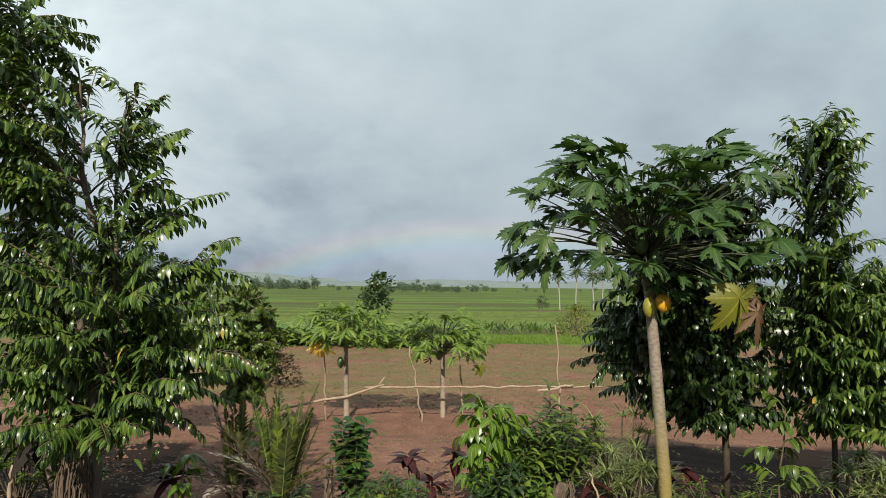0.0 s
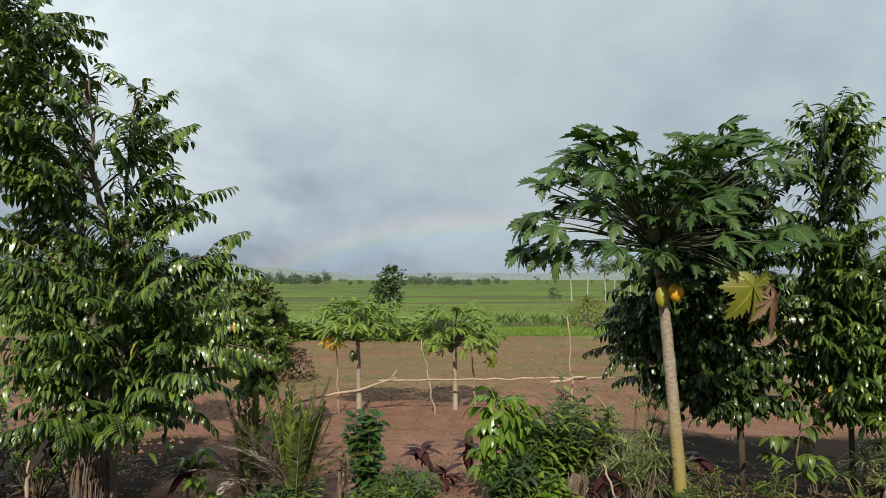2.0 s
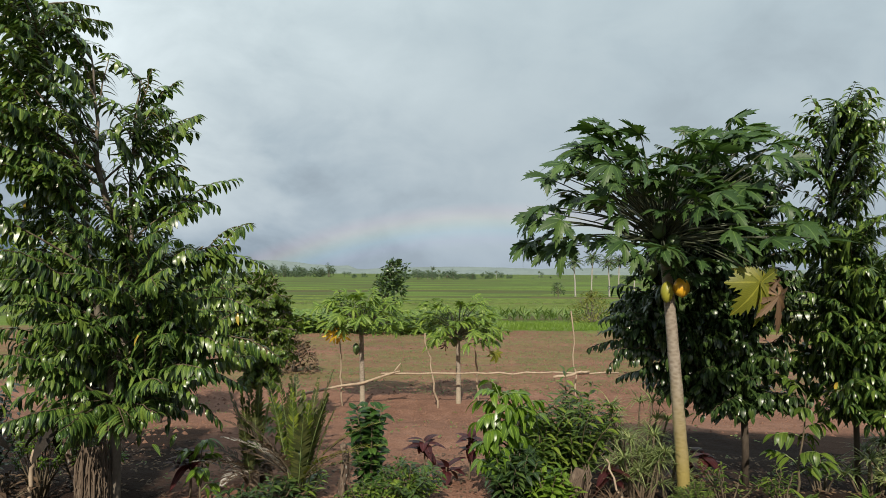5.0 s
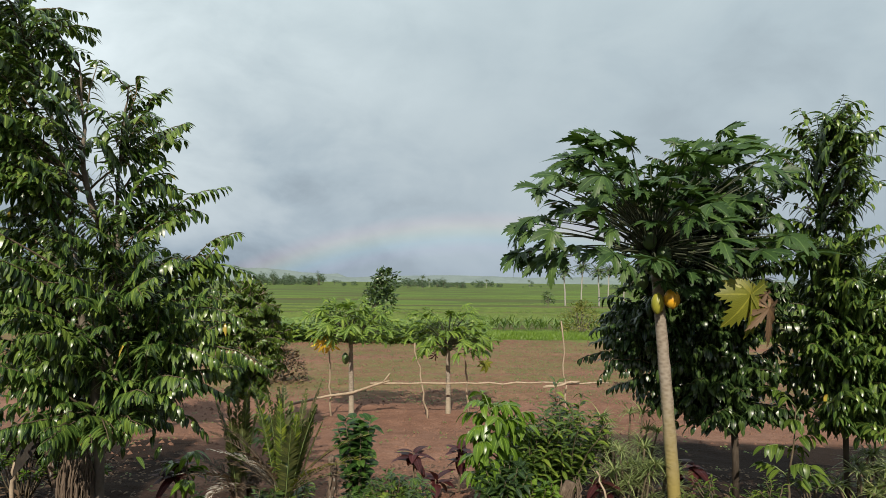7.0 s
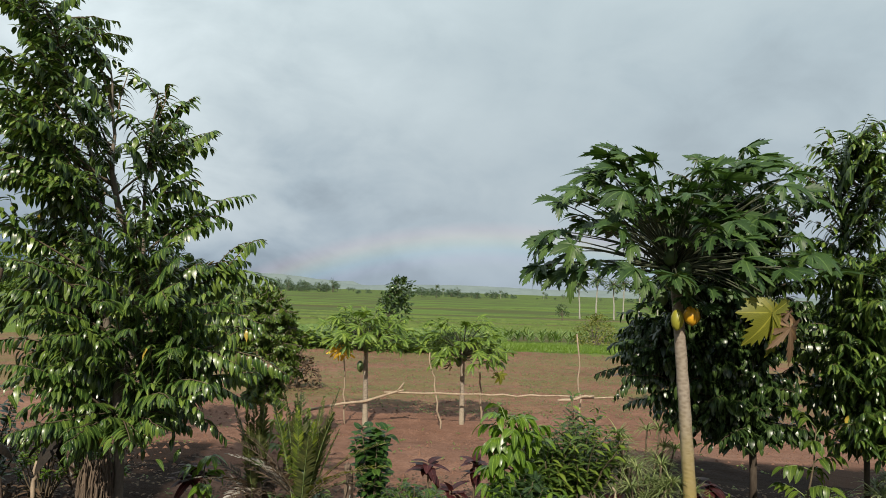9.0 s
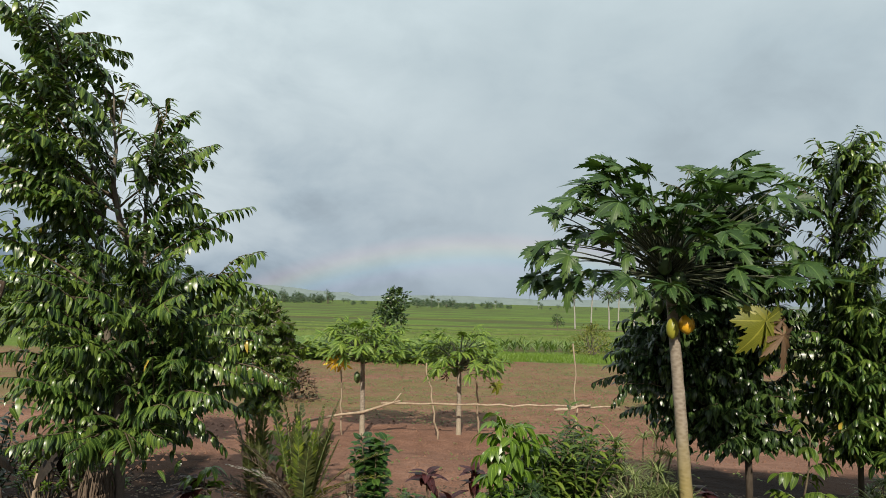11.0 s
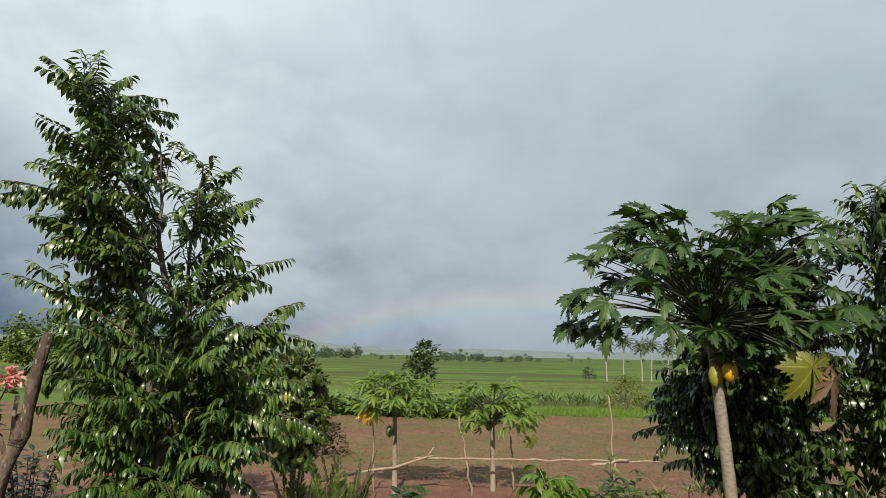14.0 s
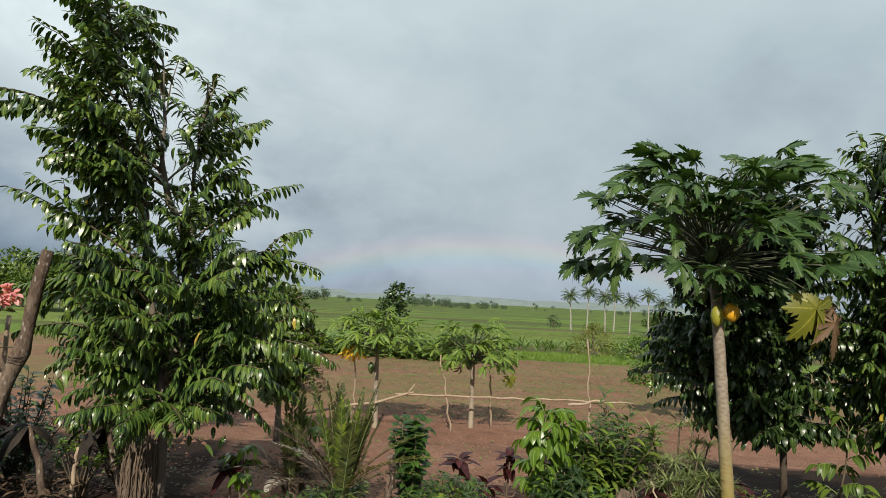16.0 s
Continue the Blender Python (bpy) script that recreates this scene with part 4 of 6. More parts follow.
def papaya(base, heart, label, r0, r1, leaves, stalk, size, droop, thin, leaf_mat, bark, seed, fruits=(), rises=(82, -22), dead=(), group="", low=()):
    """base (x, y) and heart (x, y, z), where the stalks spring; dead: (azimuth, rise, stalk, size, material) of withered leaves."""
    rng = random.Random(seed)
    at = Vector((base[0], base[1], foot(*base)))
    top = thing("papaya_tree", at, label, "papaya tree", group)
    h = Vector(heart) - at
    g = Geo()
    n = 26
    line = [Vector((0, 0, -0.12))] + [Vector((h.x * (i / n) ** 1.15, h.y * i / n, h.z * i / n)) for i in range(1, n + 1)]
    radii = [(r0 + (r1 - r0) * i / n) * (1 + 0.025 * ((i * 7) % 3 - 1)) for i in range(n + 1)]
    line.append(h + Vector((0, 0, 0.10)))
    radii.append(r1 * 0.45)
    g.tube(line, radii, 14, 0, knobs=0.035, rng=rng)
    part("trunk", g.mesh("trunk", bark), top)
    turns = [(k * 137.5 + rng.uniform(-14, 14), rises[0] + (rises[1] - rises[0]) * (k / (leaves - 1)) ** 0.8 + rng.uniform(-6, 6), stalk * (0.86 + 0.2 * min(1, 2.2 * k / leaves)) * rng.uniform(0.50, 1.10),
              size * (0.74 + 0.30 * min(1, 2.2 * k / leaves)) * rng.uniform(0.88, 1.08), leaf_mat) for k in range(leaves)]
    turns = [(az, max(rises[1] - 2, rise, 26 if math.sin(radians(az)) > 0.3 else -90), reach, blade, mat) for az, rise, reach, blade, mat in turns]
    turns += [(az, rise, reach, blade * 0.86, leaf_mat) for az, rise, reach, blade in low]
    for k, (az, rise, reach, blade, mat) in enumerate(turns + list(dead)):
        d = way(az, rise)
        start = h + Vector((d.x, d.y, 0)) * r1 * 0.7 + Vector((0, 0, -0.26 * min(1, k / max(1, leaves)) + 0.06 + rng.uniform(-0.05, 0.05)))
        sag = -0.05 * reach if mat is leaf_mat else -0.12 * reach
        tip = start + d * reach
        g = Geo()
        stalk_pts = bent(start, tip, -sag, 6)
        g.tube(stalk_pts, [0.0095 - 0.0009 * i for i in range(7)], 6, 1)
        flat = way(az, 0)
        down = rng.uniform(-14, 40) - max(0.0, rise - 20) * 0.95
        if leaves <= k < len(turns):
            down = rng.uniform(5, 42) if rise < 6 and 140 < az < 215 else rng.uniform(-6, 20) - max(0.0, rise - 25) * 0.9
        outd = way(az + rng.uniform(-16, 16), -down)
        nrm = flat * math.sin(radians(down)) + Vector((0, 0, math.cos(radians(down)))) + Vector((rng.uniform(-0.4, 0.4), rng.uniform(-0.85, 0.1), 0))
        if mat is not leaf_mat:
            outd, nrm = Vector((flat.x * 0.45 - 0.25, -0.12, -0.88)), Vector((0.35, -1.0, 0.35))
        crumple = 2.8 if mat in (BROWN_LEAF, DRY_LEAF) else 1.9 if mat is ORANGE_LEAF else 1.0
        if mat is YELLOW_LEAF:
            crumple = 0.70
        papaya_leaf(g, stalk_pts[-1], outd, nrm, blade, crumple * droop * rng.uniform(0.6, 1.3), thin / crumple ** 0.7, rng)
        lab = "" if mat is leaf_mat else ("withered orange leaf" if mat is ORANGE_LEAF else "yellowing hanging leaf" if mat is YELLOW_LEAF else "brown dried leaf")
        part("leaf", g.mesh("leaf", mat, PETIOLE), top, None, lab)
    for k, (dx, dy, dz, length, r, skin, lab) in enumerate(fruits):
        part("fruit", fruit_mesh(length, r, skin, seed + k), top, pose(h.x + dx, h.y + dy, h.z + dz, rng.uniform(-10, 10), rng.uniform(-8, 8), rng.uniform(0, 90)), lab)
    return top


papaya((3.0, 6.1), (2.80, 6.08, 2.22), "tall papaya tree with ripe and green fruit", 0.061, 0.047, 80, 1.06, 0.255, 0.36, 0.74, PAPAYA_LEAF, PAPAYA_BARK, 7,
       [(0.12, -0.13, -0.50, 0.18, 0.074, FRUIT_RIPE, "ripe orange-yellow fruit"), (0.00, -0.13, -0.53, 0.20, 0.058, FRUIT_HALF, "yellow-green turning fruit"),
        (-0.06, -0.13, 0.02, 0.17, 0.065, FRUIT_GREEN, ""), (0.07, -0.13, -0.10, 0.18, 0.07, FRUIT_GREEN, ""), (-0.11, -0.08, -0.14, 0.17, 0.065, FRUIT_GREEN, ""),
        (-0.02, -0.15, -0.22, 0.19, 0.07, FRUIT_GREEN, ""), (0.13, -0.03, -0.24, 0.18, 0.065, FRUIT_GREEN, ""), (-0.12, -0.02, -0.34, 0.18, 0.065, FRUIT_GREEN, ""), (0.02, 0.13, -0.2, 0.18, 0.07, FRUIT_GREEN, "")],
       low=((252, -12, 0.38, 0.28), (296, -16, 0.40, 0.28), (222, -20, 0.40, 0.26), (320, -18, 0.55, 0.30), (262, -42, 0.26, 0.24), (200, -45, 0.34, 0.26), (338, -45, 0.36, 0.26), (285, -55, 0.24, 0.22), (-8, 5, 1.05, 0.36), (-32, 10, 1.1, 0.36), (-48, 4, 0.95, 0.34), (-20, 4, 1.25, 0.34),
            (-14, 52, 1.28, 0.30), (-2, 56, 1.22, 0.30), (-26, 44, 1.28, 0.30), (14, 52, 1.2, 0.30), (5, 46, 1.20, 0.32), (-24, 52, 1.12, 0.32), (24, 40, 1.25, 0.32), (-10, 33, 1.28, 0.34), (-16, 62, 1.08, 0.30), (10, 66, 1.05, 0.30), (-40, 38, 1.05, 0.32), (-55, 56, 0.92, 0.32),
            (262, 62, 0.72, 0.32), (285, 50, 0.70, 0.32), (240, 52, 0.72, 0.32), (350, 62, 1.10, 0.30), (335, 70, 0.98, 0.30), (215, 60, 0.84, 0.30), (200, 42, 1.0, 0.32), (176, 58, 0.95, 0.30), (225, 30, 0.92, 0.30), (312, 28, 0.85, 0.30),
            (255, 40, 0.50, 0.30), (285, 36, 0.56, 0.30), (235, 44, 0.62, 0.30), (305, 44, 0.62, 0.30), (270, 56, 0.52, 0.28), (220, 50, 0.66, 0.30), (320, 52, 0.70, 0.30), (202, 34, 0.74, 0.30), (340, 36, 0.78, 0.30), (250, 58, 0.60, 0.28), (292, 58, 0.62, 0.28), (330, 62, 0.8, 0.30), (210, 68, 0.75, 0.28),
            (178, -1, 1.0, 0.33), (197, 0, 0.96, 0.33), (211, 3, 0.92, 0.32), (188, 1, 0.80, 0.32), (166, 2, 1.1, 0.33), (204, 5, 1.05, 0.32), (172, 4, 1.15, 0.32), (190, 10, 1.12, 0.30), (205, 12, 1.1, 0.30), (184, 14, 1.2, 0.30),
            (182, 48, 1.14, 0.32), (192, 40, 1.18, 0.32), (172, 52, 1.10, 0.32), (205, 52, 1.08, 0.32), (178, 32, 1.22, 0.32), (196, 62, 1.05, 0.32), (160, 60, 1.1, 0.3), (188, 60, 1.22, 0.34), (200, 66, 1.16, 0.32), (176, 66, 1.2, 0.32), (215, 74, 1.05, 0.32), (4, 60, 1.34, 0.34), (14, 52, 1.46, 0.34), (-6, 54, 1.30, 0.32), (-18, 58, 1.2, 0.32)),
       rises=(68, -5), dead=[(-57, -20, 1.0, 0.37, YELLOW_LEAF), (-50, -23, 1.10, 0.34, DRY_LEAF), (-48, -20, 1.05, 0.30, DRY_LEAF)])

papaya((-1.2, 14.4), (-1.25, 14.4, 0.62), "young papaya tree with drooping leaves and one withered leaf", 0.062, 0.045, 104, 0.88, 0.31, 0.36, 0.52, YOUNG_PAPAYA, PAPAYA_BARK_YOUNG, 17,
       [(-0.10, -0.08, -0.42, 0.26, 0.075, FRUIT_GREEN, ""), (0.02, -0.1, -0.1, 0.16, 0.06, FRUIT_GREEN, ""), (-0.05, -0.09, -0.02, 0.14, 0.05, FRUIT_GREEN, "")],
       rises=(66, 8), dead=[(224, 3, 0.60, 0.36, ORANGE_LEAF), (213, 2, 0.62, 0.34, ORANGE_LEAF), (236, 0, 0.55, 0.34, ORANGE_LEAF)], group="young papayas by the rail")
papaya((0.9, 14.9), (0.88, 14.9, 0.42), "young papaya tree with drooping split leaves", 0.062, 0.045, 104, 0.90, 0.31, 0.38, 0.52, YOUNG_PAPAYA, PAPAYA_BARK_YOUNG, 19,
       [(-0.09, -0.07, -0.12, 0.22, 0.07, FRUIT_GREEN, ""), (0.06, -0.1, -0.06, 0.16, 0.06, FRUIT_GREEN, "")], rises=(62, 0), dead=[(-20, -18, 0.90, 0.26, YELLOW_LEAF), (200, -25, 0.3, 0.28, BROWN_LEAF)], group="young papayas by the rail")
papaya((6.6, 17.5), (6.6, 17.5, 0.5), "young papaya tree beyond the dark trees", 0.07, 0.05, 26, 0.62, 0.40, 0.6, 0.8, YOUNG_PAPAYA, PAPAYA_BARK_YOUNG, 23,
       [], rises=(76, -2), dead=[(200, -40, 0.45, 0.34, ORANGE_LEAF)], group="young papayas by the rail")

# ---- sticks, rail and posts ----
def stick(name, a, b, r, label, category, seed, mat=STICK, wander=0.02, taper=0.7, group="", sink=True, n=9):
    rng = random.Random(seed)
    a, b = Vector(a), Vector(b)
    g = Geo()
    pts = bent(a, b, 0, n, wander, rng)
    if sink:
        pts[0] = pts[0] + (pts[0] - pts[1]).normalized() * 0.12
    g.tube([p - a for p in pts], [r * (1 - (1 - taper) * i / n) * rng.uniform(0.9, 1.1) for i in range(n + 1)], 9, 0, knobs=0.07, rng=rng)
    ob = new(name, g.mesh(name, mat))
    ob.matrix_basis = Matrix.Translation(a)
    return tagged(ob, label, category, group)


def gp(x, y, up=0.0):
    return (x, y, height_at(x, y) + lumps(x, y) + up)


STAKES = "bare stakes along the rail"
stick("garden_stake", gp(-1.66, 14.5), (-1.74, 14.5, 0.25), 0.022, "thin crooked wooden stake in bare earth", "stake", 1, wander=0.03, group=STAKES)
stick("garden_stake", gp(0.45, 14.4), (0.16, 14.4, 0.42), 0.022, "thin leaning stake lashed to the rail", "stake", 2, wander=0.035, group=STAKES)
stick("garden_stake", gp(1.36, 14.9), (1.26, 14.6, 0.22), 0.024, "thin upright stake holding the rail", "stake", 3, wander=0.02, group=STAKES)
stick("garden_stake", gp(3.55, 14.8), (3.38, 14.6, 0.92), 0.021, "tall thin crooked stake at the rail's end", "stake", 4, wander=0.04, group=STAKES)


def forked_pole():
    """The sloping pole that meets the rail, with the stub of a fork rising past it."""
    rng = random.Random(5)
    base = Vector((-2.9, 14.3, -1.02))
    top = thing("rail_pole", base, "peeled sloping pole with a forked end", "pole")
    line = [Vector(p) - base for p in ((-2.9, 14.3, -1.02), (-2.3, 14.32, -0.88), (-1.7, 14.33, -0.74), (-1.2, 14.32, -0.67), (-0.85, 14.34, -0.55), (-0.52, 14.36, -0.44), (-0.38, 14.38, -0.41))]
    g = Geo()
    g.tube(line, [0.030, 0.029, 0.027, 0.028, 0.026, 0.025, 0.018], 9, 0, knobs=0.08, rng=rng)
    part("shaft", g.mesh("shaft", STICK), top)
    g = Geo()
    g.tube([line[5], line[5] + Vector((0.07, 0, 0.09)), line[5] + Vector((0.15, 0, 0.20))], [0.022, 0.019, 0.013], 8, 0, knobs=0.08, rng=rng)
    part("fork", g.mesh("fork", STICK), top)


forked_pole()
stick("rail_pole", (-0.80, 14.36, -0.47), (4.4, 14.5, -0.42), 0.024, "long peeled pole tied across the stakes", "pole", 6, wander=0.025, sink=False, n=18)
stick("rail_pole", (2.95, 14.32, -0.50), (3.75, 14.42, -0.38), 0.034, "short thicker pole resting under the rail", "pole", 7, wander=0.02, sink=False)


def leaning_post():
    top = thing("leaning_post", gp(-3.27, 5.2), "weathered leaning wooden post with lichen and wire", "post")
    g = Geo()
    rng = random.Random(3)
    pts = [(-0.04, 0, -0.2), (-0.02, 0, 0.2), (0.0, 0, 0.5), (0.02, 0, 0.77), (0.06, 0, 1.0), (0.12, 0, 1.2), (0.19, 0.01, 1.38), (0.23, 0, 1.55), (0.25, 0, 1.78), (0.29, 0, 2.0), (0.335, 0, 2.21)]
    g.tube(pts, [0.060, 0.056, 0.054, 0.050, 0.056, 0.053, 0.064, 0.050, 0.052, 0.047, 0.043], 12, 0, knobs=0.13, rng=rng)
    part("shaft", g.mesh("shaft", POST), top)
    g = Geo()
    for k in range(3):
        a = [(0.165 + 0.066 * math.cos(w * 0.5), 0.066 * math.sin(w * 0.5), 1.30 + 0.02 * k) for w in range(14)]
        g.tube(a, [0.003] * 14, 4, 0)
    part("wire_loop", g.mesh("wire", WIRE), top)
    stub = Geo()
    stub.tube([(0.13, 0, 1.15), (0.07, -0.03, 1.27), (0.05, -0.04, 1.35)], [0.03, 0.022, 0.012], 7, 0, knobs=0.1, rng=rng)
    part("branch_stub", stub.mesh("stub", POST), top)


leaning_post()
stick("fence_wire", (-4.6, 5.3, 0.92), (-3.05, 5.2, 1.06), 0.004, "thin rusty wire running to the post", "wire", 9, WIRE, 0.012, 1.0, sink=False)
stick("thin_post", gp(-4.0, 6.3), (-3.92, 6.25, 1.25), 0.03, "slim pale post behind the pink shrub", "post", 10)
stick("short_stake", gp(-2.85, 5.7), (-2.78, 5.65, 0.18), 0.022, "short pale stake in dark soil", "stake", 11)
stick("leaning_stick", gp(2.45, 6.0), (2.28, 6.1, 0.05), 0.012, "thin bare stick in the planted bed", "stick", 13)


# ---- plants of the bed ----
def shrub(name, x, y, label, w, h, leaves, leaf_mat, length, width, seed, stems=9, lift=0.15, category="shrub", up=0.3, depth=None, kind=""):
    """Stems to points inside a rounded form, each carrying whorls of leaves."""
    rng = random.Random(seed)
    top = thing(name, (x, y, foot(x, y)), label, category, kind=kind)
    depth = depth or w
    per = max(4, leaves // stems)
    for k in range(stems):
        a, r = rng.uniform(0, 2 * math.pi), math.sqrt(rng.random())
        tip = Vector((math.cos(a) * r * w / 2, math.sin(a) * r * depth / 2, h * (1 - 0.45 * r * r) * rng.uniform(0.72, 1.02)))
        line = bent((0.12 * tip.x, 0.12 * tip.y, -0.05), tip, 0.06, 6, 0.012, rng)
        g = Geo()
        g.tube(line, [0.010 - 0.0012 * i for i in range(7)], 5, 1)
        for i in range(per):
            s = lift + (1 - lift) * (i + rng.random()) / per
            d = way(i * 137.5 + rng.uniform(-25, 25), rng.uniform(-15, 45) + 25 * s * up)
            sc = rng.uniform(0.7, 1.15)
            g.blade(on_line(line, min(1, s)) + d * 0.005, d, (d.y * 0.3, -0.2, 1), length * sc, width * sc, rng.uniform(0.15, 0.6), rng.uniform(0.1, 0.45), 4)
        part("shoot", g.mesh("shoot", leaf_mat, TWIG), top)
    return top


def frond(g, base, d0, length, leaflets, leaflet, width, arch, rng, slot=0, stem_slot=1, stem_r=0.008, vee=35, spread=60, ragged=0.0):
    """A feather frond: a curving rib with two rows of narrow leaflets."""
    base, d = Vector(base), Vector(d0).normalized()
    pts = [base]
    n = 9
    for i in range(n):
        d = (d + Vector((0, 0, -arch / n))).normalized()
        pts.append(pts[-1] + d * length / n)
    g.tube(pts, [stem_r * (1 - 0.085 * i) for i in range(n + 1)], 5, stem_slot)
    for i in range(leaflets):
        s = 0.10 + 0.9 * i / (leaflets - 1)
        p = on_line(pts, min(1, s))
        t = (on_line(pts, min(1, s + 0.02)) - on_line(pts, max(0, s - 0.02))).normalized()
        flat = t.cross(Vector((0, 0, 1)))
        flat = flat.normalized() if flat.length > 0.05 else Vector((1, 0, 0))
        nrm = flat.cross(t).normalized()
        for side in (-1, 1):
            if rng.random() < ragged:
                continue
            a = radians(spread * (1 - 0.45 * s) + rng.uniform(-6, 6) * (1 + 4 * ragged))
            q = t * math.cos(a) + flat * side * math.sin(a) + nrm * math.sin(radians(vee)) * 0.5
            g.blade(p, q, nrm, leaflet * math.sin(math.pi * (0.12 + 0.80 * s)) * rng.uniform(0.9, 1.1), width, rng.uniform(0.05, 0.35), 0.25, 3, slot, 0.3)


def cycad(x, y, label, fronds, length, seed, mat, extra=()):
    rng = random.Random(seed)
    top = thing("fern_palm", (x, y, foot(x, y)), label, "fern palm")
    g = Geo()
    g.tube([(0, 0, -0.1), (0.01, 0, 0.1), (0, 0, 0.26), (0, 0, 0.33)], [0.06, 0.052, 0.05, 0.03], 9, 0, knobs=0.16, rng=rng)
    part("trunk", g.mesh("trunk", FIBRE), top)
    part("seed_cone", fruit_mesh(0.13, 0.052, FRUIT_GREEN, seed), top, pose(0.05, -0.10, 0.56, 8, 5, 0), "round green seed cone")
    for k in range(fronds):
        g = Geo()
        d = way(k * 137.5 + rng.uniform(-15, 15), rng.uniform(74, 89))
        frond(g, (0.35 * d.x, 0.35 * d.y, rng.uniform(0.16, 0.30)), d, length * rng.uniform(0.62, 1.0), 34, rng.uniform(0.085, 0.12), 0.022, rng.uniform(0.25, 0.75), rng, spread=rng.uniform(55, 78), vee=rng.uniform(15, 60), ragged=0.12, stem_r=0.006)
        part("frond", g.mesh("frond", mat if k % 3 == 0 else FROND_DULL, GREEN_TWIG), top)
    for az, rise, ln, m, lab in extra:
        g = Geo()
        frond(g, (0, 0, 0.2), way(az, rise), ln, 24, 0.13, 0.024, 0.9, rng, ragged=0.22)
        part("frond", g.mesh("frond", m, TWIG), top, None, lab)
    return top


cycad(-0.54, 5.95, "upright fern palm with yellow-green feathery fronds", 22, 1.02, 3, FROND_LEAF,
      [(-35, 52, 0.9, YELLOW_LEAF, "yellowing frond"), (-12, 50, 0.95, YELLOW_LEAF, "yellowing frond"), (-25, 45, 0.9, FROND_LEAF, ""), (-5, 58, 1.0, YELLOW_LEAF, "yellowing frond"), (210, 58, 0.85, GREY_LEAF, "dry grey frond"), (240, 62, 0.8, BROWN_LEAF, "dry brown frond"), (200, 66, 0.95, BROWN_LEAF, "dry brown frond"), (180, 60, 0.9, BROWN_LEAF, "dry brown frond"), (190, 62, 0.6, GREY_LEAF, "dry grey frond"), (225, 40, 0.75, BROWN_LEAF, "dry brown frond"), (150, 45, 0.8, BROWN_LEAF, "dry brown frond"), (170, 48, 0.75, BROWN_LEAF, "dry brown frond")])
palm_low = cycad(-1.05, 6.3, "small fern palm with half-dried fronds", 11, 0.8, 4, FROND_LEAF, [(200, 40, 0.65, GREY_LEAF, "dry grey frond"), (240, 45, 0.7, BROWN_LEAF, "dry brown frond"), (260, 35, 0.6, GREY_LEAF, "dry grey frond"), (180, 50, 0.7, BROWN_LEAF, "dry brown frond")])


def upright_shrub(x, y, label, stems, h, w, leaf_mat, length, width, seed, category="shrub", name="garden_shrub"):
    """Upright shoots ringed with broad leaves, close along their length."""
    rng = random.Random(seed)
    top = thing(name, (x, y, foot(x, y)), label, category)
    for k in range(stems):
        a, r = rng.uniform(0, 360), rng.random()
        b = way(a, 0)
        hh = h * rng.uniform(0.72, 1.0)
        line = bent((b.x * 0.03, b.y * 0.03, -0.05), (b.x * r * w / 2, b.y * r * w / 2, hh), 0.03, 6, 0.01, rng)
        g = Geo()
        g.tube(line, [0.012 - 0.0012 * i for i in range(7)], 6, 1)
        n = int(hh / 0.024)
        for i in range(n):
            s = 0.16 + 0.84 * i / n
            d = way(i * 137.5 + rng.uniform(-50, 50), rng.uniform(-25, 40) + 30 * s)
            sc = rng.uniform(0.5, 1.15)
            g.blade(on_line(line, s), d, (0, -0.2, 1), length * sc, width * sc, rng.uniform(0.2, 0.8), rng.uniform(-0.3, 0.35), 5, 0, blunt=True)
        part("shoot", g.mesh("shoot", leaf_mat, TWIG), top)
    return top


upright_shrub(0.08, 6.3, "dark glossy green upright garden shrub", 15, 0.98, 0.46, LEAF_GARDEN, 0.115, 0.078, 5)
shrub("low_shrub", 0.45, 5.9, "low small-leaved green shrub in the bed", 0.8, 0.50, 1000, LEAF_BUSH, 0.080, 0.036, 6, 34)
shrub("low_shrub", 0.12, 5.75, "low small-leaved green shrub in the bed", 0.5, 0.36, 380, LEAF_BUSH, 0.07, 0.030, 7, 18)
shrub("leafy_shrub", 2.1, 6.9, "spreading mid-green leafy shrub in sun", 1.15, 1.18, 1900, LEAF_BUSH, 0.13, 0.042, 8, 52)
shrub("leafy_shrub", 1.72, 6.6, "spreading mid-green leafy shrub in sun", 0.8, 0.92, 1000, LEAF_BUSH, 0.13, 0.044, 28, 32)
shrub("leafy_shrub", 1.42, 5.95, "dark leafy shrub under a bright sapling", 0.6, 0.62, 700, LEAF_DEEP_SHADE, 0.12, 0.050, 9, 28)
shrub("leafy_shrub", 1.75, 5.9, "bright leafy shrub beside a broken stump", 0.55, 0.44, 420, LEAF_BRIGHT, 0.10, 0.044, 29, 20)
shrub("round_shrub", 3.02, 5.85, "small rounded shrub with tiny yellow-green leaves", 0.44, 0.38, 2200, LEAF_SHRUB, 0.034, 0.015, 10, 70, 0.4)


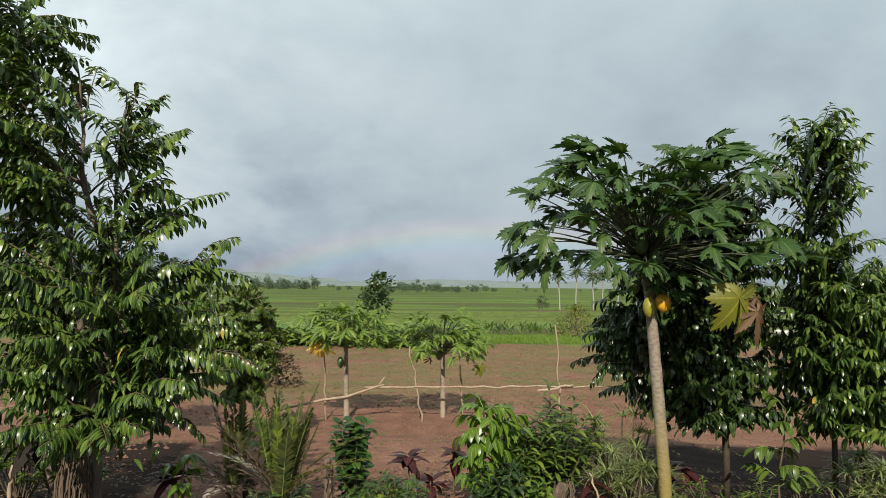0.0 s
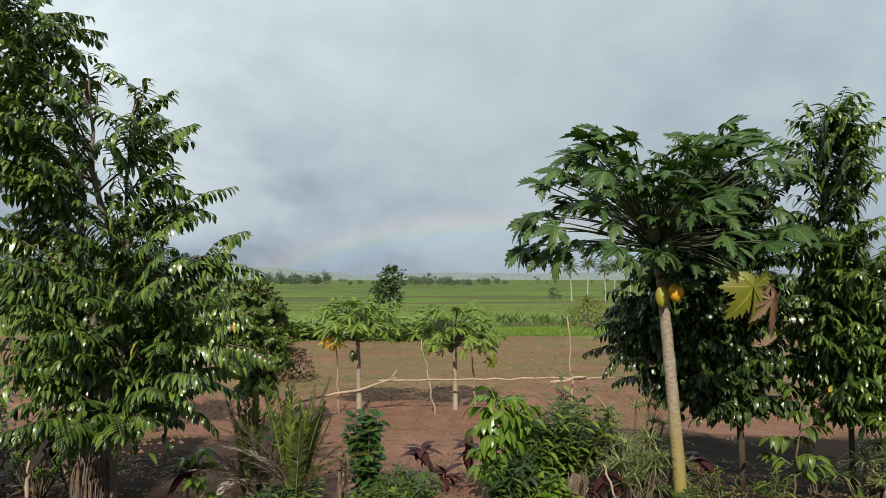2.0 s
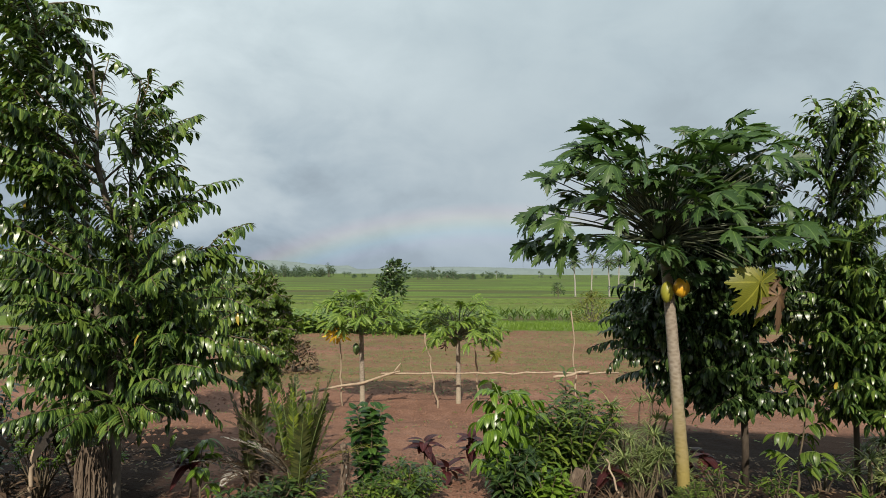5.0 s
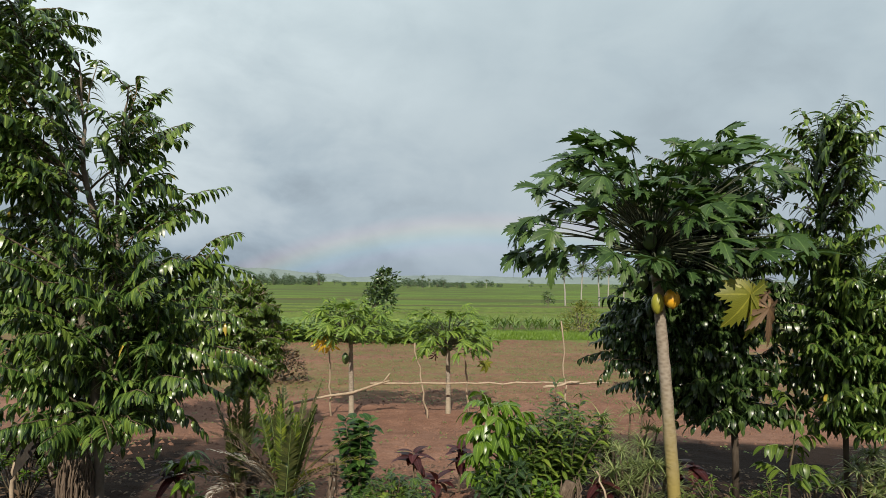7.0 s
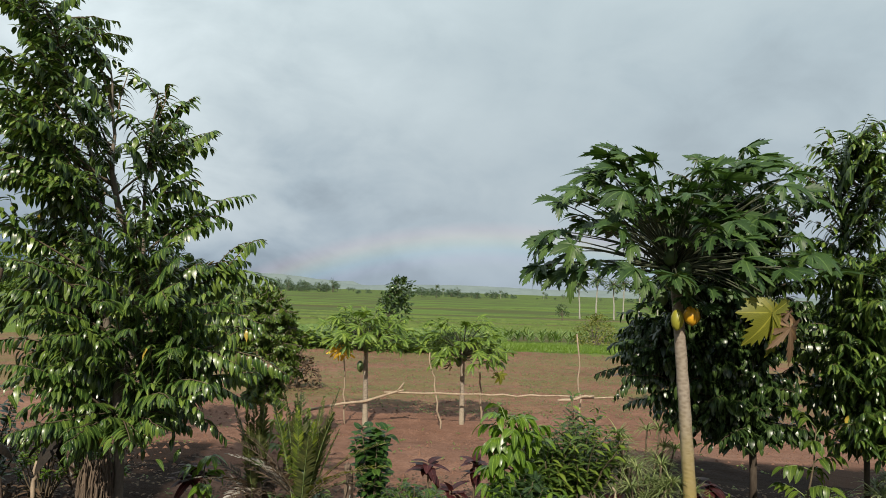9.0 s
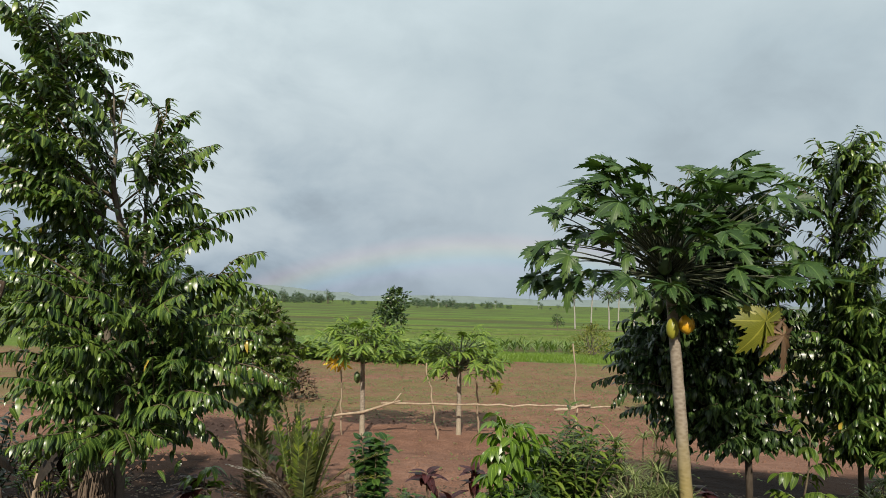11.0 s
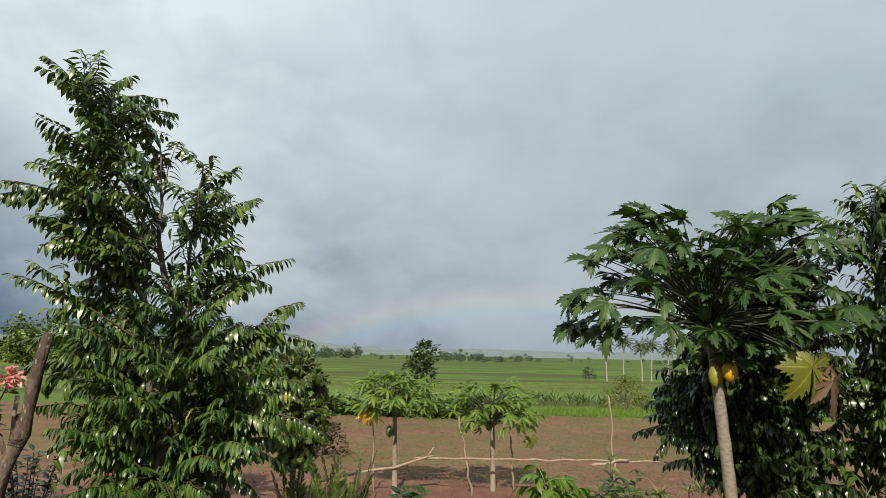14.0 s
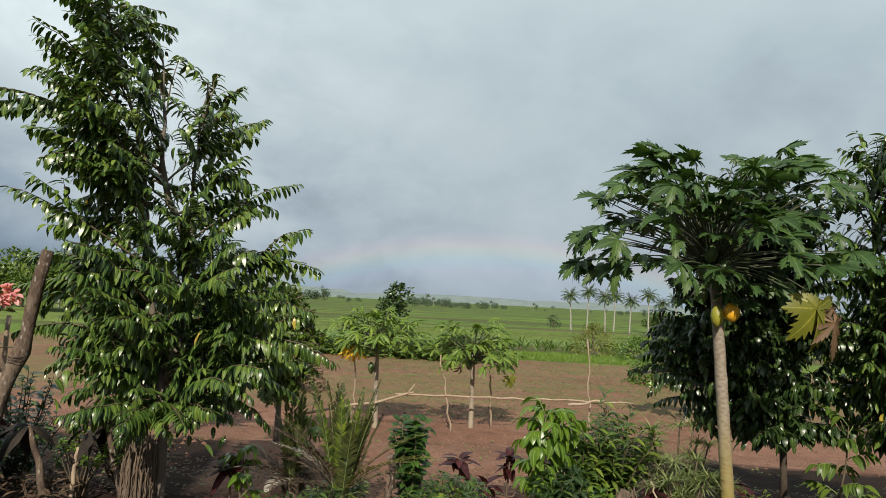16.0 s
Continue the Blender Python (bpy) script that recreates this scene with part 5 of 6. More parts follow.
def ti_plant(x, y, label, h, leaves, length, seed, lean=0.0, mat=PURPLE_LEAF):
    rng = random.Random(seed)
    top = thing("ti_plant", (x, y, foot(x, y)), label, "ti plant", "purple ti plants in the bed" if mat is PURPLE_LEAF else "")
    g = Geo()
    line = bent((0, 0, -0.05), (lean, 0, h), 0.02, 5)
    g.tube(line, [0.013 - 0.001 * i for i in range(6)], 7, 0)
    part("stem", g.mesh("stem", TWIG), top)
    for k in range(int(leaves * 1.5)):
        g = Geo()
        d = way(k * 137.5 + rng.uniform(-20, 20), rng.uniform(5, 80))
        g.blade(on_line(line, 0.62 + 0.25 * k / leaves), d, (0, 0, 1), length * rng.uniform(0.7, 1.15), length * 0.50, rng.uniform(0.4, 1.4), rng.uniform(-0.3, 0.4), 8, blunt=True)
        part("leaf", g.mesh("leaf", mat), top)
    return top


ti_plant(0.55, 7.2, "purple-red ti plant with curling leaves", 0.38, 12, 0.20, 1)
ti_plant(1.03, 6.85, "purple-red ti plant on a thin stem", 0.46, 9, 0.19, 2, 0.03)
ti_plant(2.35, 6.25, "small purple ti plant among leaf litter", 0.30, 9, 0.17, 3)
ti_plant(3.25, 6.7, "purple ti plant beside the papaya trunk", 0.30, 10, 0.20, 4)
ti_plant(3.6, 7.3, "purple ti plant in deep shade", 0.30, 10, 0.22, 5)
ti_plant(-1.62, 6.2, "dark purple ti plant in the shade", 0.42, 16, 0.20, 6)
ti_plant(-3.6, 5.7, "small purple ti plant behind a leaning post", 0.80, 8, 0.17, 7)
ti_plant(0.80, 6.7, "small dull purple ti plant", 0.18, 7, 0.2, 8)


def single_leaves(mat, length, width, count, seed):
    out = []
    for k in range(count):
        rng = random.Random(seed + k)
        g = Geo()
        g.blade((0, 0, 0), (1, 0, 0.05), (0, 0, 1), length * rng.uniform(0.9, 1.1), width, rng.uniform(0.4, 0.9), rng.uniform(0.1, 0.35), 6, blunt=True)
        out.append(g.mesh("leaf", mat))
    return out


BIG_LEAVES = single_leaves(LEAF_BRIGHT, 0.145, 0.066, 4, 3)
MID_LEAVES = single_leaves(LEAF_BUSH, 0.15, 0.06, 4, 13)


def sapling(x, y, label, h, leaf_set, seed, twigs, per, reach, lean=0.0):
    rng = random.Random(seed)
    top = thing("leafy_sapling", (x, y, foot(x, y)), label, "sapling")
    g = Geo()
    line = bent((0, 0, -0.05), (lean, 0.02, h), 0.02, 6, 0.012, rng)
    g.tube(line, [0.014 - 0.0015 * i for i in range(7)], 7, 0)
    part("stem", g.mesh("stem", TWIG), top)
    for k in range(twigs):
        s = 0.25 + 0.75 * k / (twigs - 1)
        d = way(k * 137.5 + rng.uniform(-25, 25), rng.uniform(0, 30) + 15 * (s > 0.9))
        a = on_line(line, s)
        tw = bent(a, a + d * reach * rng.uniform(0.7, 1.1), 0.03, 5, 0.006, rng)
        g = Geo()
        g.tube(tw, [0.006 - 0.0007 * i for i in range(6)], 5, 0)
        twig = part("twig", g.mesh("twig", GREEN_TWIG), top)
        for i in range(per):
            p = on_line(tw, 0.25 + 0.75 * i / (per - 1))
            side = 1 if i % 2 else -1
            q = Matrix.Rotation(side * rng.uniform(0.5, 1.1) * (i < per - 1), 3, "Z") @ d + Vector((0, 0, rng.uniform(-0.8, -0.1)))
            part("leaf", rng.choice(leaf_set), twig, frame_of(p, q, rng.uniform(0.75, 1.15), rng.uniform(-0.4, 0.4)))
    return top


sapling(1.31, 6.2, "bright green broad-leaved sapling in sun", 0.98, BIG_LEAVES, 3, 28, 9, 0.25)
sapling(1.53, 6.45, "bright green broad-leaved sapling in sun", 0.92, BIG_LEAVES, 13, 16, 7, 0.24)
sapling(-1.48, 6.1, "bright young sapling beside a dark plant", 0.52, BIG_LEAVES, 4, 6, 6, 0.14)
sapling(-1.35, 8.4, "leaning leafy sapling at the foot of the bank", 0.6, MID_LEAVES, 5, 8, 8, 0.3)
sapling(4.2, 6.5, "young glossy sapling with a thin dark stem", 0.98, MID_LEAVES, 15, 10, 9, 0.3, 0.12)


def strap_clump(x, y, label, heads, h, blades, length, width, seed, mat=STRAP_LEAF, spread=0.4, name="strap_leaf_plant"):
    """Bunches of narrow arching leaves at the ends of short stems."""
    rng = random.Random(seed)
    top = thing(name, (x, y, foot(x, y)), label, "garden plant")
    for k in range(heads):
        b = Vector((rng.uniform(-1, 1) * spread, rng.uniform(-1, 1) * spread * 0.6, h * rng.uniform(0.35, 1.0)))
        g = Geo()
        g.tube(bent((b.x * 0.4, b.y * 0.4, -0.05), b, 0.03, 5, 0.01, rng), [0.012, 0.012, 0.011, 0.010, 0.009, 0.008], 6, 1)
        for i in range(blades):
            g.blade(b - Vector((0, 0, 0.06 * (1 - i / blades))), way(i * 137.5 + rng.uniform(-15, 15), 78 - 75 * (i / blades) ** 0.8), (0, 0, 1),
                    length * rng.uniform(0.7, 1.1), width, rng.uniform(0.25, 0.8), 0.3, 5, 0, 0.25)
        part("rosette", g.mesh("rosette", mat, TWIG), top)
    return top


strap_clump(2.72, 6.75, "clump of narrow variegated strap leaves", 18, 1.0, 28, 0.23, 0.016, 4, spread=0.30)
strap_clump(2.62, 6.3, "clump of narrow variegated strap leaves", 15, 0.66, 28, 0.22, 0.015, 3, spread=0.28)
strap_clump(2.95, 6.35, "clump of narrow variegated strap leaves", 8, 0.50, 26, 0.20, 0.015, 5, spread=0.2)
strap_clump(5.0, 6.6, "pale variegated leafy clump at the bed's edge", 13, 0.56, 24, 0.22, 0.024, 6, spread=0.3)
strap_clump(5.35, 6.7, "pale variegated leafy clump at the bed's edge", 12, 0.52, 24, 0.22, 0.026, 7, spread=0.3)
strap_clump(4.25, 6.0, "rosette of broad bright green leaves", 2, 0.14, 11, 0.24, 0.06, 8, LEAF_BUSH, 0.22, "broad_leaf_rosette")
strap_clump(4.8, 6.1, "rosette of broad bright green leaves", 2, 0.10, 10, 0.24, 0.06, 9, LEAF_BUSH, 0.2, "broad_leaf_rosette")
strap_clump(2.3, 5.85, "dry grassy clump among dark soil", 6, 0.2, 26, 0.26, 0.012, 10, BROWN_LEAF, 0.25, "dry_grass_clump")
shrub("twiggy_shrub", 3.4, 6.15, "sparse twiggy shrub with few leaves", 0.6, 0.52, 150, LEAF_BUSH, 0.06, 0.024, 11, 11, 0.4)
shrub("twiggy_shrub", 3.85, 6.0, "sparse twiggy shrub with few leaves", 0.55, 0.44, 150, LEAF_BUSH, 0.06, 0.024, 12, 10, 0.4)
shrub("twiggy_shrub", 4.5, 6.6, "sparse twiggy shrub with few leaves", 0.6, 0.5, 150, LEAF_BUSH, 0.07, 0.027, 13, 10, 0.4)
shrub("low_shrub", 5.7, 6.3, "low leafy shrub beside pale clumps", 0.8, 0.6, 620, LEAF_SHRUB, 0.09, 0.036, 14, 28)
shrub("low_shrub", 5.3, 5.9, "low leafy shrub beside pale clumps", 0.6, 0.36, 420, LEAF_SHRUB, 0.08, 0.032, 24, 22)
shrub("weedy_shrub", -2.5, 6.0, "feathery bright green weed by the stump", 0.6, 0.86, 620, LEAF_BRIGHT, 0.055, 0.026, 15, 26, 0.7)
shrub("weedy_shrub", -2.95, 6.0, "feathery bright green weed by a short stake", 0.5, 0.82, 480, LEAF_BRIGHT, 0.055, 0.026, 16, 20, 0.72)
shrub("leafy_shrub", -3.6, 4.9, "tangled leafy shrub under the pink flowers", 0.7, 0.85, 620, LEAF_BUSH, 0.09, 0.04, 17, 28)
shrub("leafy_shrub", -4.1, 5.3, "tangled leafy shrub under the pink flowers", 0.8, 1.1, 620, LEAF_BUSH, 0.11, 0.05, 18, 26)
shrub("leafy_shrub", -3.3, 4.75, "dark tangled shrub by the leaning post", 0.7, 0.62, 460, LEAF_DEEP_SHADE, 0.09, 0.04, 31, 24)
shrub("leafy_shrub", -4.4, 5.7, "dark tangled shrub behind the pink flowers", 0.9, 1.2, 640, LEAF_DEEP_SHADE, 0.11, 0.05, 32, 28)
shrub("leafy_shrub", -4.0, 4.7, "dark tangled shrub below the pink flowers", 0.8, 0.9, 560, LEAF_DEEP_SHADE, 0.10, 0.045, 33, 26)
shrub("leafy_shrub", -3.68, 5.5, "dark tangled shrub behind the leaning post", 0.7, 0.95, 560, LEAF_DEEP_SHADE, 0.10, 0.046, 47, 26)
shrub("leafy_shrub", -3.75, 6.3, "dark tangled shrub behind the leaning post", 0.9, 1.25, 700, LEAF_DEEP_SHADE, 0.11, 0.05, 48, 30)
shrub("dry_shrub", -3.1, 5.6, "heap of dry brown twigs and leaves", 0.7, 0.4, 260, BROWN_LEAF, 0.10, 0.03, 34, 26, 0.2, "dead shrub")
shrub("dry_shrub", -2.6, 6.3, "heap of dry brown twigs and leaves", 0.9, 0.95, 420, BROWN_LEAF, 0.10, 0.03, 19, 44, 0.2, "dead shrub")
shrub("dry_shrub", -1.15, 6.6, "heap of dry brown twigs and leaves", 0.7, 0.42, 260, BROWN_LEAF, 0.10, 0.03, 20, 26, 0.2, "dead shrub")
shrub("dry_shrub", -0.72, 5.62, "heap of dry brown twigs and leaves", 0.8, 0.26, 240, BROWN_LEAF, 0.09, 0.028, 44, 26, 0.1, "dead shrub")
shrub("low_shrub", -0.64, 5.74, "low dark leafy shrub at the fern palm's foot", 0.5, 0.36, 300, LEAF_DEEP_SHADE, 0.09, 0.038, 46, 20)
shrub("low_shrub", -0.95, 5.6, "low dull green shrub in shade", 0.6, 0.30, 240, LEAF_DEEP_SHADE, 0.09, 0.036, 45, 18)
shrub("low_shrub", -0.55, 6.1, "low dull green shrub in shade", 0.7, 0.34, 300, LEAF_BUSH, 0.09, 0.034, 21, 20)


def dead_leaf_on_stick(x, y, seed):
    """A leaning stem with one blackened leaf hung over its top."""
    rng = random.Random(seed)
    top = thing("withered_stem", (x, y, foot(x, y)), "leaning dead stem with a blackened drooping leaf", "dead plant")
    g = Geo()
    line = bent((0.12, 0, -0.05), (-0.14, 0, 0.76), 0.02, 5, 0.01, rng)
    g.tube(line, [0.04, 0.036, 0.032, 0.03, 0.024, 0.018], 8, 0, knobs=0.12, rng=rng)
    part("stem", g.mesh("stem", POST), top)
    for az, rise, ln, w in ((175, 25, 0.42, 0.17), (10, 12, 0.22, 0.13), (250, 5, 0.30, 0.15), (140, -5, 0.3, 0.12), (210, -20, 0.34, 0.12)):
        g = Geo()
        g.blade(line[-1], way(az, rise), (0, -0.3, 1), ln, w, 1.1, -0.6, 7)
        part("leaf", g.mesh("leaf", DARK_RAG), top)


dead_leaf_on_stick(-2.48, 5.75, 3)
dead_leaf_on_stick(-3.0, 5.5, 4)


def pink_shrub(x, y):
    rng = random.Random(8)
    top = thing("pink_flowering_shrub", (x, y, foot(x, y)), "tall shrub with clusters of salmon-pink bracts", "flowering shrub")
    green = Geo()
    heads = [(0.42, 2.10), (0.55, 1.86), (0.30, 1.66), (0.02, 2.33), (-0.1, 1.93), (0.12, 1.63), (0.46, 1.58), (-0.35, 2.2), (-0.5, 1.8), (0.22, 1.43)]
    for hx, hz in heads:
        tip = Vector((hx, rng.uniform(-0.3, 0.3), hz))
        line = bent((hx * 0.15, 0, -0.1), tip, 0.08, 7, 0.02, rng)
        wood = Geo()
        wood.tube(line, [0.02 - 0.0022 * i for i in range(8)], 6, 0)
        part("stem", wood.mesh("stem", TWIG), top)
        for i in range(64):
            s = rng.uniform(0.18, 0.97)
            d = way(rng.uniform(0, 360), rng.uniform(-10, 40))
            green.blade(on_line(line, s), d, (0, -0.3, 1), rng.uniform(0.10, 0.17), rng.uniform(0.06, 0.09), 0.4, 0.25, 4, 0, 0.45)
        g = Geo()
        for i in range(95):
            d = way(rng.uniform(0, 360), rng.uniform(-35, 88))
            q = (d + Vector((rng.uniform(-1, 1), rng.uniform(-1, 1), rng.uniform(-1, 1))) * 0.7).normalized()
            g.blade(tip + d * rng.uniform(0.02, 0.10), q, (d.y, -0.4, 1), rng.uniform(0.04, 0.065), rng.uniform(0.035, 0.05), 0.6, 0.3, 4, blunt=True)
        part("bloom", g.mesh("bloom", PINK_PETAL), top, None, "salmon-pink bract cluster")
    part("foliage", green.mesh("foliage", LEAF_SHRUB), top)


pink_shrub(-3.95, 5.25)


# ---- field plants ----
def scatter(name, label, mat, count, seed, area, make, category="plants"):
    """One object of many small plants that nobody could count."""
    rng = random.Random(seed)
    g = Geo()
    for _ in range(count):
        x, y = rng.uniform(area[0], area[1]), area[2] + (area[3] - area[2]) * rng.random()
        make(g, x, y, height_at(x, y) + lumps(x, y), rng)
    return tagged(new(name, g.mesh(name, mat)), label, category, kind="stuff")


def tuft(h, w, n, tilt=35):
    def make(g, x, y, z, rng):
        for _ in range(n):
            d = way(rng.uniform(0, 360), 90 - rng.uniform(5, tilt))
            g.blade((x + rng.uniform(-w, w), y + rng.uniform(-w, w), z - 0.02), d, (d.y, -d.x, 0.3), h * rng.uniform(0.6, 1.15), h * 0.09, 0.3, 0.2, 2)
    return make


def ground_leaves(size, n, spread, rise):
    def make(g, x, y, z, rng):
        for _ in range(n):
            d = way(rng.uniform(0, 360), rng.uniform(0, 45))
            g.blade((x + rng.uniform(-spread, spread), y + rng.uniform(-spread, spread), z + rng.uniform(0, rise)), d, (0, -0.3, 1), size * rng.uniform(0.6, 1.2), size * 0.7, 0.4, 0.2, 3)
    return make


scatter("grass_strip", "bright green grass strip beyond the bare field", GRASS_LEAF, 3600, 1, (1.5, 20, 37.0, 42.5), tuft(0.30, 0.12, 5), "grass")
scatter("weeds", "low weeds sprouting in the tilled earth", WEED_LEAF, 5200, 2, (-12, 14, 16.0, 37), ground_leaves(0.058, 5, 0.22, 0.05), "weeds")
scatter("weeds", "few small weeds on the near bank", WEED_LEAF, 150, 3, (-5, 6, 6.0, 15), ground_leaves(0.05, 4, 0.07, 0.04), "weeds")
scatter("squash_vines", "yellow-green squash vines along the field's edge", VINE_LEAF, 1000, 4, (-10, 2.6, 33.0, 38.5), ground_leaves(0.40, 6, 0.4, 1.0), "vines")
scatter("leaf_litter", "dry brown leaves strewn under the shrubs", BROWN_LEAF, 2600, 5, (-4.2, 6.2, 4.4, 8.8), ground_leaves(0.045, 2, 0.08, 0.02), "leaf litter")
scatter("rice", "young green rice in the nearer plots", RICE_LEAF, 2200, 6, (-34, 44, 70, 110), tuft(0.42, 0.22, 4), "rice")


def clods():
    rng = random.Random(12)
    g = Geo()
    for _ in range(5200):
        x, y = rng.uniform(-8, 10), 5 + 31 * rng.random() ** 1.3
        if y < 11 and x > 1.7 or y < 8 and x < -1.2:
            continue
        z, r = height_at(x, y) + lumps(x, y), rng.uniform(0.012, 0.05) * (1 + y / 40)
        pts = [(x + r * math.cos(a) * rng.uniform(0.7, 1.2), y + r * math.sin(a) * rng.uniform(0.7, 1.2), z - 0.01) for a in [k * 1.2566 for k in range(5)]]
        g.put(pts + [(x, y, z + r * rng.uniform(0.4, 0.9))], [(k, (k + 1) % 5, 5) for k in range(5)])
    tagged(new("earth_clods", g.mesh("clods", CLOD, smooth=False)), "small lumps of brown tilled earth", "earth", kind="stuff")


clods()


def crop_plant(x, y, h, seed, group="leafy crop row"):
    rng = random.Random(seed)
    top = thing("crop_plant", (x, y, foot(x, y)), "broad-bladed green crop plant at the field's edge", "crop plant", group)
    g = Geo()
    for i in range(9):
        g.blade((0, 0, 0.05 * i), way(i * 137.5 + rng.uniform(-20, 20), rng.uniform(45, 80)), (0, 0, 1), h * rng.uniform(0.7, 1.0), h * 0.13, rng.uniform(0.2, 0.7), 0.3, 4)
    part("leaves", g.mesh("leaves", CROP_LEAF), top)
    return top


crop = [crop_plant(2.6, 49.5, 0.95, k) for k in range(1)] + [crop_plant(3.3, 49.8, 0.9, 5), crop_plant(4.1, 49.4, 1.0, 9)]
rng = random.Random(77)
for k in range(84):
    x, y = 2.2 + 0.38 * (k // 2) + rng.uniform(-0.2, 0.2), (46.0 if k % 2 else 49.0) + rng.uniform(-0.8, 0.8)
    copy_thing(crop[k % 3], pose(x, y, foot(x, y), 0, 0, rng.uniform(0, 360)))


def round_bush(name, x, y, w, h, label, mat, seed, leaf=0.16, leaves=1500, category="bush"):
    rng = random.Random(seed)
    top = thing(name, (x, y, foot(x, y)), label, category)
    wood, f = Geo(), Geo()
    for k in range(12):
        d = way(k * 137.5, rng.uniform(35, 80))
        wood.tube(bent((0, 0, -0.1), (d.x * w * 0.4, d.y * w * 0.4, h * 0.75 * d.z), 0.1, 5, 0.03, rng), [0.05, 0.04, 0.03, 0.025, 0.02, 0.012], 5, 0)
    for _ in range(leaves):
        d = way(rng.uniform(0, 360), rng.uniform(-8, 90))
        lump = 0.78 + 0.3 * noise.noise((d.x * 2.2 + seed, d.y * 2.2, d.z * 2.2))
        r = lump * rng.uniform(0.72, 1.05)
        p = Vector((d.x * w / 2 * r, d.y * w / 2 * r, max(0.05, h * (0.12 + 0.86 * d.z * r))))
        q = (d + Vector((rng.uniform(-1, 1), rng.uniform(-1, 1), rng.uniform(-0.6, 0.6)))).normalized()
        f.blade(p, q, (d.x, d.y, d.z + 0.4), leaf * rng.uniform(0.6, 1.3), leaf * 0.5, 0.4, 0.25, 3)
    part("branching", wood.mesh("branching", BARK), top)
    part("foliage", f.mesh("foliage", mat), top)
    return top


round_bush("olive_bush", 9.4, 43, 3.8, 2.5, "olive-brown flowering bush at the field's corner", AUTUMN_LEAF, 3)
round_bush("green_bush", 11.6, 40, 3.6, 1.9, "green leafy bush beside the grass strip", LEAF_BRIGHT, 4)
round_bush("green_bush", 14.5, 36, 4.5, 2.6, "green leafy bush beside the grass strip", LEAF_BUSH, 5)
round_bush("green_bush", 8.6, 27, 2.6, 1.5, "low green bush in the bare field", LEAF_BRIGHT, 6)
round_bush("dead_bush", -4.0, 19.5, 1.6, 1.25, "brown dead bush at the field's edge", BROWN_LEAF, 7, 0.14, 700, "dead bush")
round_bush("green_bush", -9.5, 30, 5.0, 2.0, "green leafy bush beyond the bare earth", LEAF_BUSH, 8)
round_bush("green_bush", -16, 34, 6.0, 2.6, "green leafy bush beyond the bare earth", LEAF_BUSH, 9)
round_bush("green_bush", 11.5, 15, 3.6, 2.2, "green leafy bush behind the slim tree", LEAF_BRIGHT, 10)


# ---- rice banks and far trees ----
def bund(y, seed):
    """A low earth bank between plots, wandering across the slope."""
    rng = random.Random(seed)
    g = Geo()
    xs = [(-1.0 + 2.0 * i / 60) * (30 + y * 0.9) for i in range(61)]
    off, rng_tilt = rng.uniform(0, 50), rng.uniform(-0.12, 0.16)
    verts, faces = [], []
    for x in xs:
        yy = y + 0.16 * y * noise.noise((x * 0.015 + off, off, 0)) + rng_tilt * x
        z = height_at(x, yy)
        verts += [(x, yy - 0.5, z - 0.05), (x, yy - 0.15, z + 0.32), (x, yy + 0.2, z + 0.32), (x, yy + 0.6, z - 0.05)]
    for i in range(60):
        faces += [(i * 4 + k, i * 4 + 4 + k, i * 4 + 5 + k, i * 4 + 1 + k) for k in range(3)]
    g.put(verts, faces)
    tagged(new("paddy_bank", g.mesh("bank", BANK)), "low grassy bank between rice plots", "field bank", "banks between the rice plots", "structure")


BANK = grained("grassy_bank", [(0.2, (0.060, 0.075, 0.025)), (0.55, (0.105, 0.150, 0.034)), (0.9, (0.18, 0.19, 0.07))], 0.9, rough=0.9, bump_dist=0.05)
for k, y in enumerate((58, 68, 83, 101, 127, 172, 260)):
    bund(y, k)


def coconut(x, y, h, label, seed, group="far coconut palms", fronds=22, reach=3.4):
    rng = random.Random(seed)
    top = thing("coconut_palm", (x, y, foot(x, y)), label, "palm", group)
    g = Geo()
    lean = rng.uniform(-0.5, 0.5)
    g.tube(bent((0, 0, -0.4), (lean, 0, h), 0.0, 8, 0.06, rng), [0.30, 0.24, 0.21, 0.20, 0.19, 0.18, 0.17, 0.16, 0.15], 8, 0)
    part("trunk", g.mesh("trunk", PALM_BARK), top)
    for k in range(fronds):
        g = Geo()
        frond(g, (lean, 0, h), way(k * 137.5 + rng.uniform(-12, 12), 75 - 95 * (k / fronds)), reach * rng.uniform(0.8, 1.05), 16, 0.95, 0.13, rng.uniform(0.8, 1.5), rng, stem_r=0.06, vee=-40)
        part("frond", g.mesh("frond", PALM_LEAF, TWIG), top)
    return top


palm = coconut(32.2, 180, 9.6, "tall coconut palm with a pale slender trunk", 1)
palm_b = coconut(36.8, 182, 10.9, "tall coconut palm with a pale slender trunk", 2)
for x, y, turn, s in ((41.4, 180, 40, 1.0), (45.2, 186, 120, 1.04), (47.5, 178, 200, 0.92), (56.0, 190, 80, 1.0), (58.5, 187, 150, 0.9), (66, 196, 10, 1.05)):
    copy_thing(palm if turn % 80 else palm_b, pose(x, y, foot(x, y), 0, 0, turn) @ Matrix.Scale(s, 4))


